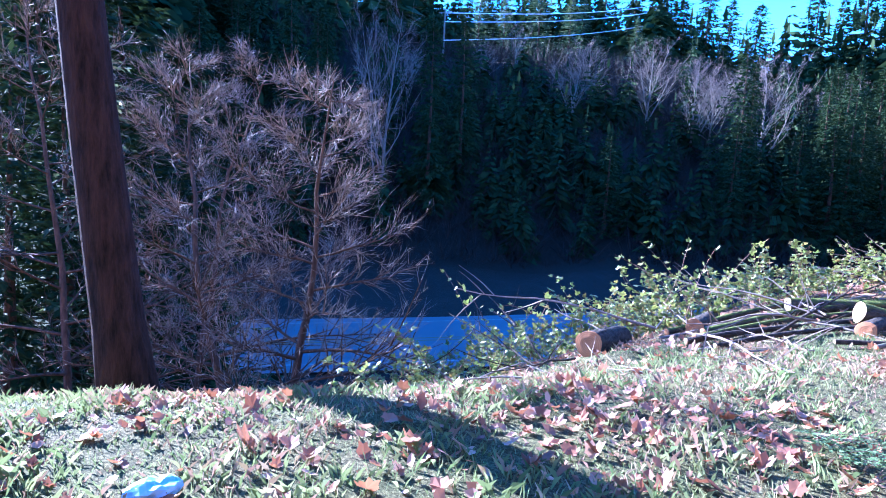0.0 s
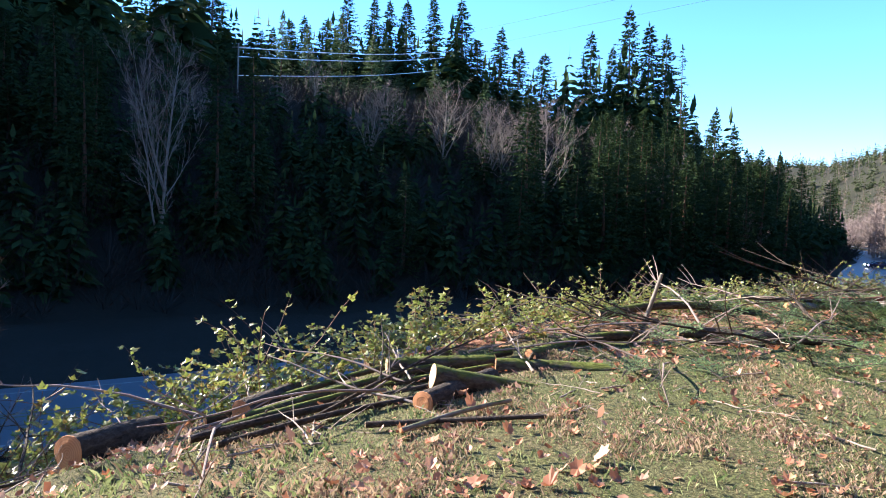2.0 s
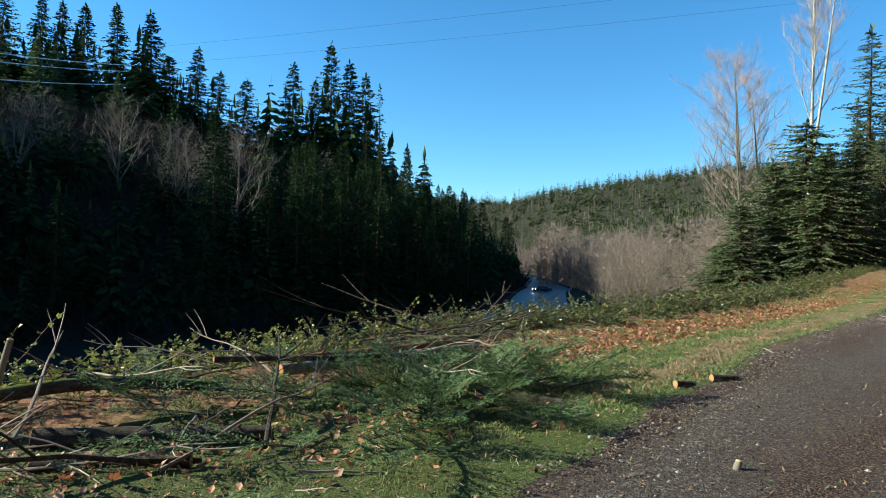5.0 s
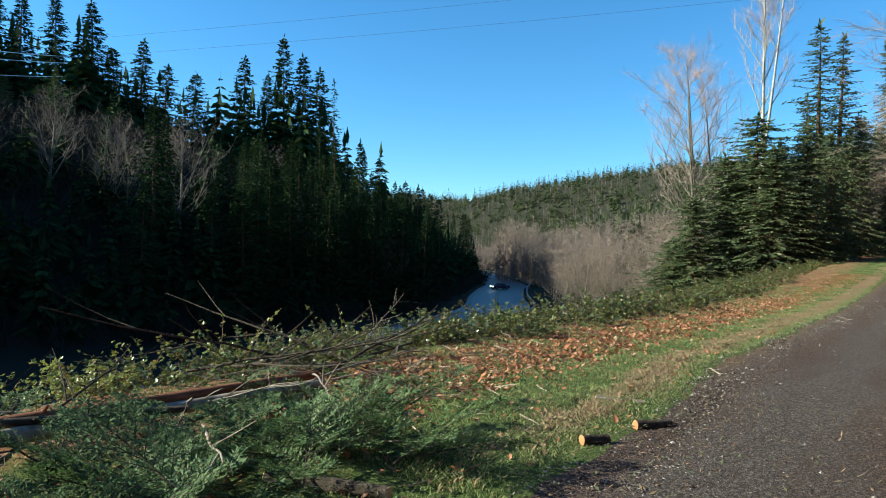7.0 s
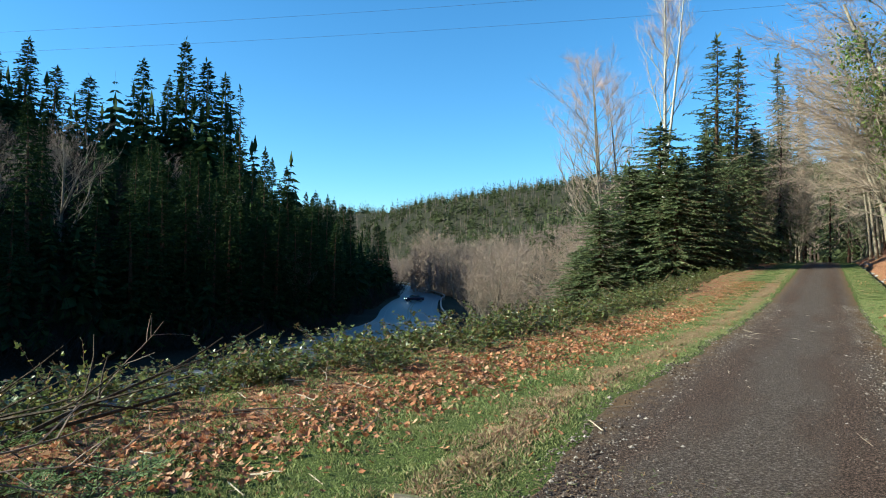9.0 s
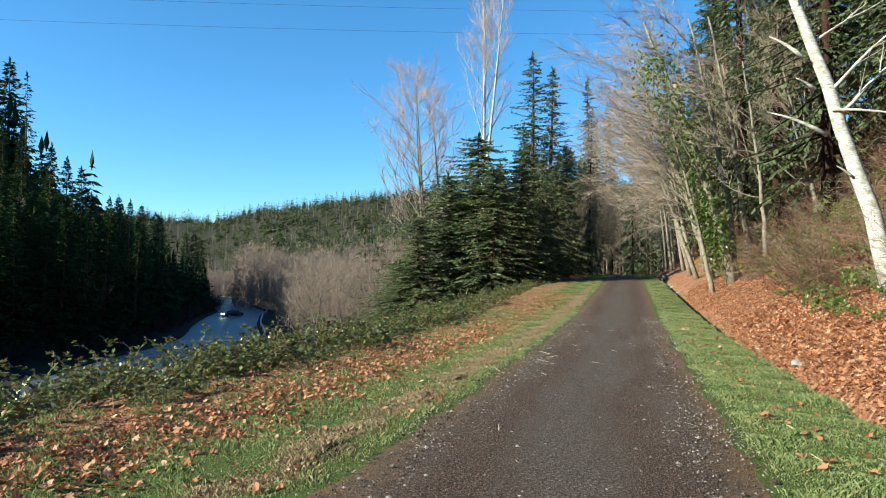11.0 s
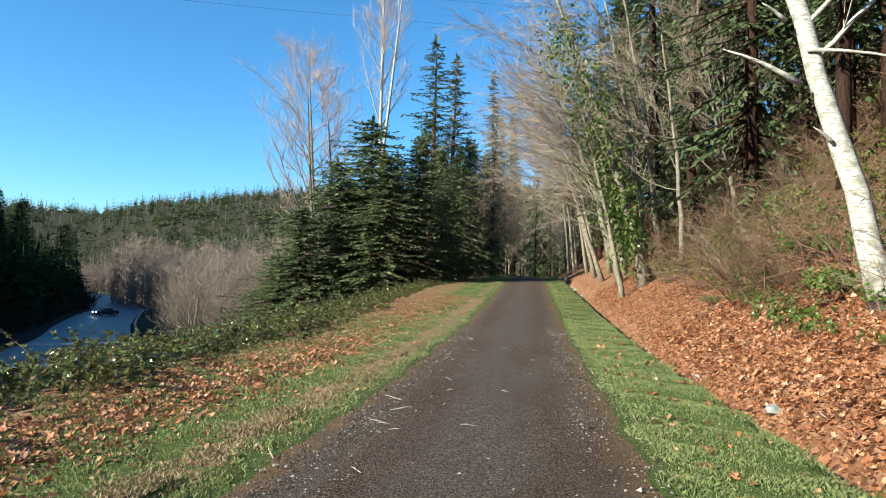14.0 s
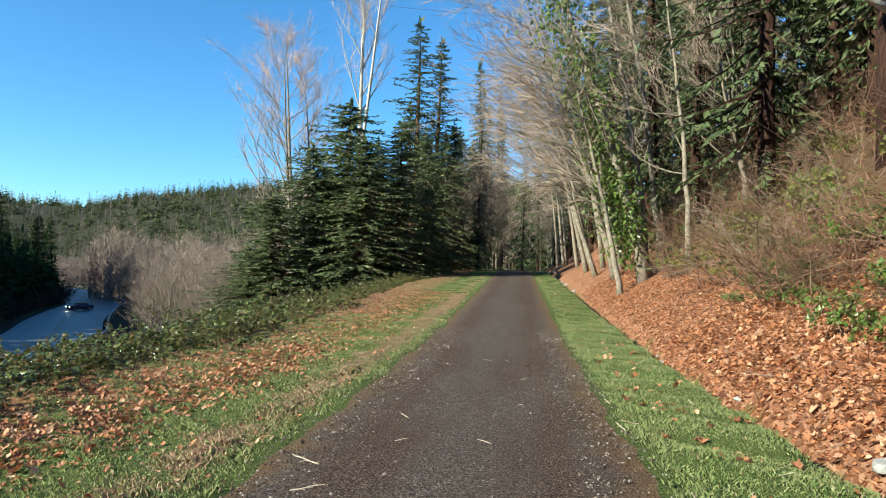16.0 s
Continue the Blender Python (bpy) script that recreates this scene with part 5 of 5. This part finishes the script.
for i, (b, tp, r) in enumerate((((4.15, 47.4), (2.2, 47.6, 9.5), 0.13), ((5.6, 49.5), (3.2, 49.5, 16), 0.18), ((4.9, 54), (0.5, 54, 15), 0.2), ((5.6, 57), (1.8, 57, 17), 0.17), ((4.6, 60), (0.0, 60.5, 14), 0.16), ((5.4, 63), (2.4, 63, 18), 0.16), ((4.6, 66), (0.8, 66, 16), 0.17),
                              ((5.2, 70), (1.5, 70, 17), 0.17), ((6.6, 52), (4.5, 52, 17), 0.18), ((4.8, 75), (2.0, 75, 17), 0.16), ((5.5, 80), (3.0, 80, 18), 0.16), ((4.4, 86), (2.0, 86, 18), 0.16), ((5.0, 92), (3.0, 92, 19), 0.16), ((4.5, 99), (2.5, 99, 19), 0.16), ((6.2, 45), (5.2, 45, 12), 0.12), ((7.6, 58), (6, 58, 16), 0.16))):
    leaning_tree("alder_tree", "leaning pale grey alder reaching over the trail", 210 + i, b, tp, r, M_BARK_GREY, M_TWIG_ASH, 20 if i < 8 else 10, 5.0, (-1, -0.15), sub=6 if i < 8 else 4, tw=18, tl=1.1, width=0.010)

P_WOODFIR = [proto(conifer("fir_tree", "tall woodland fir with bare reddish lower trunk", 60 + i, 30, 5.0, M_FIR_WOOD, 42, 8, 30, 0.10 + 0.16 * i, 0.5, 0.075, 0.7, "firs on the hillside", stems=True, r0=0.34, bark=M_BARK_RED)) for i in range(2)]
for i, (x, y) in enumerate(((7.6, 50), (8.4, 51.6), (7.0, 57), (6.9, 63), (8.6, 44.5), (9.2, 38), (10.0, 50), (11.0, 52.5), (14.5, 44), (13.5, 36), (16.5, 39), (12.5, 60), (9.5, 68), (17, 50), (19, 33), (14, 30), (12, 78), (9, 88), (15, 70), (20, 60), (21, 44), (16, 26), (22, 28), (9, 100), (13, 110), (8, 118), (3.5, 150), (-3.5, 146), (0.5, 158), (7, 135), (-8, 128), (24, 52), (26, 38), (12, 33), (13, 41), (11.5, 46), (15, 55), (18, 44), (20, 37), (23, 33), (18, 28), (13.5, 25), (17, 64), (12, 72), (22, 70), (27, 46), (28, 60), (8.5, 78), (7.5, 94), (6.5, 108), (5.5, 124), (-5, 122), (-4.2, 134), (10.5, 38), (11, 42), (15.5, 33), (14, 49), (9.2, 57), (11, 64), (16, 58), (19, 52), (25, 42), (30, 50), (24, 64), (30, 36), (21, 22), (27, 28), (6.8, 72), (6.5, 82), (-5.5, 108), (-4.8, 96))):
    put(P_WOODFIR[i % 2], x, y, 0.7 + 0.4 * ((i * 7) % 5) / 5, i * 77)
rng = random.Random(44)
for k in range(34):
    x, y = (rng.uniform(6.5, 24), rng.uniform(30, 120)) if k % 3 else (rng.uniform(-16, -4.5), rng.uniform(78, 150))
    put(rng.choice(P_BROWN), x, y, rng.uniform(0.5, 0.8), rng.uniform(0, 360), wide=rng.uniform(0.4, 0.6))
for k in range(40):
    y = rng.uniform(95, 170)
    x = rng.choice((-1, 1)) * rng.uniform(3.8, 15) + 0.5
    put(rng.choice(P_BROWN + P_BARE), x, y, rng.uniform(0.6, 1.0), rng.uniform(0, 360), wide=rng.uniform(0.4, 0.7))


def shrub(seed, tall, n, mat, label):
    """A tangle of thin leafless stems."""
    rng = random.Random(seed)
    root = thing("shrub", label, "bush", "hillside shrubs")
    st, tw = Shape(), Shape()
    for c in range(n):
        p = Vector((rng.uniform(-0.6, 0.6), rng.uniform(-0.6, 0.6), -0.1))
        path = way(rng, p, (rng.uniform(-1, 0.6), rng.uniform(-0.9, 0.9), 1.1), tall * rng.uniform(0.7, 1.4), 6, 0.2, -0.08)
        st.tube(path, [0.012 - 0.0016 * i for i in range(7)], 3, False)
        for k in range(22):
            q, e = along(path, 0.15 + 0.85 * rng.random())
            d = (e + any_dir(rng) * 0.8 + Vector((0, 0, -0.15))).normalized()
            ln = rng.uniform(0.25, 0.7)
            tw.sliver(q, q + d * ln, 0.005, any_dir(rng))
            tw.sliver(q + d * ln * 0.4, q + d * ln * 0.4 + (d + any_dir(rng) * 0.8).normalized() * ln * 0.6, 0.004, any_dir(rng))
    tagged(part("stemwork", st, mat, root), kind="stuff")
    tagged(part("twig_tangle", tw, mat, root), kind="stuff")
    return root


P_SHRUB = [proto(shrub(300 + i, 1.9, 15, mt, lb)) for i, (mt, lb) in enumerate(((M_BRUSH, "leafless brown shrub on the hillside"), (M_CANE, "reddish leafless tangle of stems"), (M_TWIG, "dry leafless shrub on the hillside")))]
for k in range(285):
    y = 16 + 50 * rng.random() ** 1.3
    x = 5.7 + 9 * rng.random() ** 1.2
    sc = rng.uniform(0.45, 1.05)
    put(P_SHRUB[rng.choice((0, 0, 1, 1, 2))], x, y, sc, rng.uniform(0, 360), wide=sc * rng.uniform(1.0, 1.6), tilt=(rng.uniform(-25, 25), rng.uniform(-35, 10)))
P_GREEN = proto(bramble("ivy_patch", "low green ivy and bramble patch in the litter", 98, 1.7, 0.3, 28, 12, "hillside greenery", M_IVY))
P_YELLOW = proto(bramble("shrub", "yellow-green leafy shrub on the hillside", 99, 1.6, 0.8, 30, 12, "hillside greenery", leafy("yellowing_leaves", [(0.09, 0.12, 0.02), (0.20, 0.21, 0.04), (0.14, 0.13, 0.04), (0.06, 0.09, 0.02)], 0.5, 0.3)))
for x, y, s in ((5.2, 30.5, 1.0), (5.6, 32.2, 0.9), (5.0, 29.2, 0.7), (6.3, 31.0, 1.0), (5.6, 24.5, 0.8), (6.3, 26.5, 1.0), (7.2, 28.5, 1.0), (6.6, 23.5, 0.9), (7.0, 34, 1.1), (6.2, 36, 0.9), (5.0, 26.9, 0.45), (7.5, 31, 1.0), (6.8, 21.5, 1.0), (8.2, 25.5, 1.0), (5.9, 28.0, 0.8), (5.6, 34.0, 0.8), (6.6, 29.5, 0.9), (6.0, 23.0, 0.8), (7.8, 33, 1.0), (5.3, 36.5, 0.6), (6.8, 38.0, 1.0), (5.4, 21.0, 0.6)):
    put(P_GREEN, x, y, s, x * 333 % 360)
for k in range(70):
    x, y = 6.0 + 8 * rng.random() ** 1.4, rng.uniform(20, 60)
    put(P_GREEN if k % 3 else P_YELLOW, x, y, rng.uniform(0.6, 1.3), rng.uniform(0, 360))
for x, y, s in ((6.0, 38.5, 1.0), (6.9, 39.5, 1.1), (6.4, 41.5, 1.0), (7.6, 37.0, 1.1), (7.4, 43, 1.0), (8.4, 40, 1.1), (6.0, 44.5, 0.8), (9.0, 36, 1.1)):
    put(P_YELLOW, x, y, s, x * 333 % 360)


# ---- cables, pole, rail, car, small things ----
def cable(a, b, sag, r, label, mat):
    root = thing("power_line", label, "cable", "power lines")
    sh = Shape()
    a, b = Vector(a), Vector(b)
    pts = [a.lerp(b, t / 16) - Vector((0, 0, sag * math.sin(math.pi * t / 16))) for t in range(17)]
    sh.tube(pts, [r] * 17, 5)
    part("wire", sh, mat, root)


for dz, dx in ((0, 0), (-1.6, 0.6), (-4.6, 0.2)):
    cable((-113 + dx, 14, 27.5 + dz), (-168 + dx, 84, 48 + dz), 1.2, 0.075, "slack pale power cable above the hill trees", M_WIRE)
cable((-170, 66, 47), (120, 168, 53), 3.0, 0.02, "thin dark power cable high over the valley", M_CABLE)
cable((-170, 66, 43), (120, 168, 49), 3.0, 0.02, "thin dark power cable high over the valley", M_CABLE)
pole = thing("utility_pole", "weathered wooden utility pole with a crossarm", "pole")
pole.matrix_basis = pose(-113, 14, height(-113, 14), 0, 0, 50)
top = 28.2 - height(-113, 14)
sh = Shape()
sh.tube([(0, 0, -0.5), (0, 0, top / 2), (0, 0, top)], [0.17, 0.15, 0.12], 10)
part("shaft", sh, M_POLE, pole)
sh = Shape()
sh.tube([(-1.3, 0.14, top - 0.6), (0, 0.14, top - 0.6), (1.3, 0.14, top - 0.6)], [0.07, 0.07, 0.07], 6)
part("crossarm", sh, M_POLE, pole)


def guard_rail():
    """Steel rail on posts along the outside of the bend."""
    root = thing("guard_rail", "grey steel guard rail along the road bend", "rail")
    beam = Shape()
    pts = []
    for i in range(60, 140, 2):
        d = ROAD[i + 1][:2] - ROAD[i - 1][:2]
        n = np.array([d[1], -d[0]]) / np.hypot(*d)
        p = ROAD[i][:2] + n * 6.1
        pts.append(Vector((p[0], p[1], ROAD[i][2] + 0.6)))
    beam.tube(pts, [0.15] * len(pts), 6)
    part("beam", beam, M_STEEL, root)
    for p in pts:
        s = Shape()
        s.tube([p - Vector((0, 0, 0.9)), p + Vector((0, 0, 0.1))], [0.07, 0.07], 6)
        part("post", s, M_POLE, root)


guard_rail()


def rounded_box(size, bevel):
    bm = bmesh.new()
    bmesh.ops.create_cube(bm, size=1)
    bmesh.ops.scale(bm, vec=size, verts=bm.verts)
    bmesh.ops.bevel(bm, geom=bm.edges[:], offset=bevel, segments=3, profile=0.6, affect="EDGES")
    return bm


def from_bm(name, bm, mat, parent, m=None, label=""):
    me = bpy.data.meshes.new(name)
    if m is not None:
        bm.transform(m)
    bm.to_mesh(me)
    bm.free()
    me.materials.append(mat)
    return part(name, me, mat, parent, label)


def car(x, y, z, turn):
    paint = plain("dark_blue_paint", (0.01, 0.015, 0.04), (0.015, 0.02, 0.05), 2.0, 0.25)
    glass = plain("dark_glass", (0.01, 0.012, 0.015), (0.015, 0.018, 0.02), 1.0, 0.08)
    tyre = plain("black_rubber", (0.012, 0.012, 0.012), (0.025, 0.025, 0.025), 9.0, 0.9)
    lamp, nt, b = material("headlight_glow", 0.2)
    b.inputs["Emission Color"].default_value = (1, 0.95, 0.85, 1)
    b.inputs["Emission Strength"].default_value = 30
    root = thing("car", "dark blue car with lit headlights on the road", "car", "", pose(x, y, z, 0, 0, turn))
    bm = rounded_box((1.8, 4.4, 0.75), 0.18)
    from_bm("body", bm, paint, root, Matrix.Translation((0, 0, 0.65)))
    bm = rounded_box((1.6, 2.4, 0.6), 0.2)
    for v in bm.verts:
        if v.co.z > 0:
            v.co.y *= 0.72
            v.co.x *= 0.85
    from_bm("cabin", bm, glass, root, Matrix.Translation((0, 0.2, 1.2)))
    for sx in (-0.82, 0.82):
        for sy in (-1.35, 1.35):
            s = Shape()
            s.tube([(sx - 0.1, sy, 0.33), (sx + 0.1, sy, 0.33)], [0.33, 0.33], 20)
            wheel = part("wheel", s, tyre, root)
            s = Shape()
            s.tube([(sx - 0.105, sy, 0.33), (sx + 0.105, sy, 0.33)], [0.2, 0.2], 14)
            part("rim", s, M_STEEL, wheel)
        s = Shape()
        s.tube([(sx * 0.75, -2.16, 0.72), (sx * 0.75, -2.215, 0.72)], [0.13, 0.11], 12)
        part("headlight", s, lamp, root)


car(-82.5, 137, -6.6, -28)


def stone(x, y, r, seed, label="pale grey stone in the ditch", z=None):
    bm = bmesh.new()
    bmesh.ops.create_icosphere(bm, subdivisions=2, radius=r)
    for v in bm.verts:
        k = 1 + 0.35 * noise.noise(v.co / r * 1.2 + Vector((seed, 0, 0)))
        v.co = Vector((v.co.x * k * 1.25, v.co.y * k, v.co.z * k * 0.65))
    me = bpy.data.meshes.new("stone")
    bm.to_mesh(me)
    bm.free()
    me.materials.append(M_STONE)
    ob = tagged(new("stone", me), label, "stone", "stones")
    ob.matrix_basis = pose(x, y, (height(x, y) if z is None else z) + r * 0.2, 0, 0, seed * 60)


stone(3.42, 26.75, 0.12, 1)
rng = random.Random(8)
for k in range(26):
    y = rng.uniform(9, 62)
    stone(rng.uniform(2.95, 3.4), y, rng.uniform(0.04, 0.10), 2 + k)
for k in range(30):
    stone(rng.uniform(-1.7, 1.1), rng.uniform(4, 32), rng.uniform(0.012, 0.028), 50 + k, "small pale pebble on the gravel")
for k in range(22):
    stone(rng.uniform(2.95, 3.6), rng.uniform(55, 95), rng.uniform(0.08, 0.16), 90 + k)

# crumpled blue plastic at the walk's start
bm = bmesh.new()
bmesh.ops.create_icosphere(bm, subdivisions=3, radius=0.1)
for v in bm.verts:
    k = 1 + 0.55 * noise.noise(v.co * 17)
    v.co = Vector((v.co.x * k * 0.7, v.co.y * k * 1.1, v.co.z * k * 0.55))
me = bpy.data.meshes.new("plastic_scrap")
bm.to_mesh(me)
bm.free()
me.materials.append(plain("pale_blue_plastic", (0.25, 0.42, 0.65), (0.4, 0.58, 0.8), 9.0, 0.35))
tagged(new("plastic_scrap", me), "crumpled pale blue plastic scrap lying in grass", "litter").matrix_basis = pose(0.36, -4.74, height(0.36, -4.74) + 0.03, 10, 20, 30) @ Matrix.Scale(0.7, 4)

# the models that only served to be copied
for ob in PROTOS:
    for o in (*ob.children_recursive, ob):
        bpy.data.objects.remove(o)
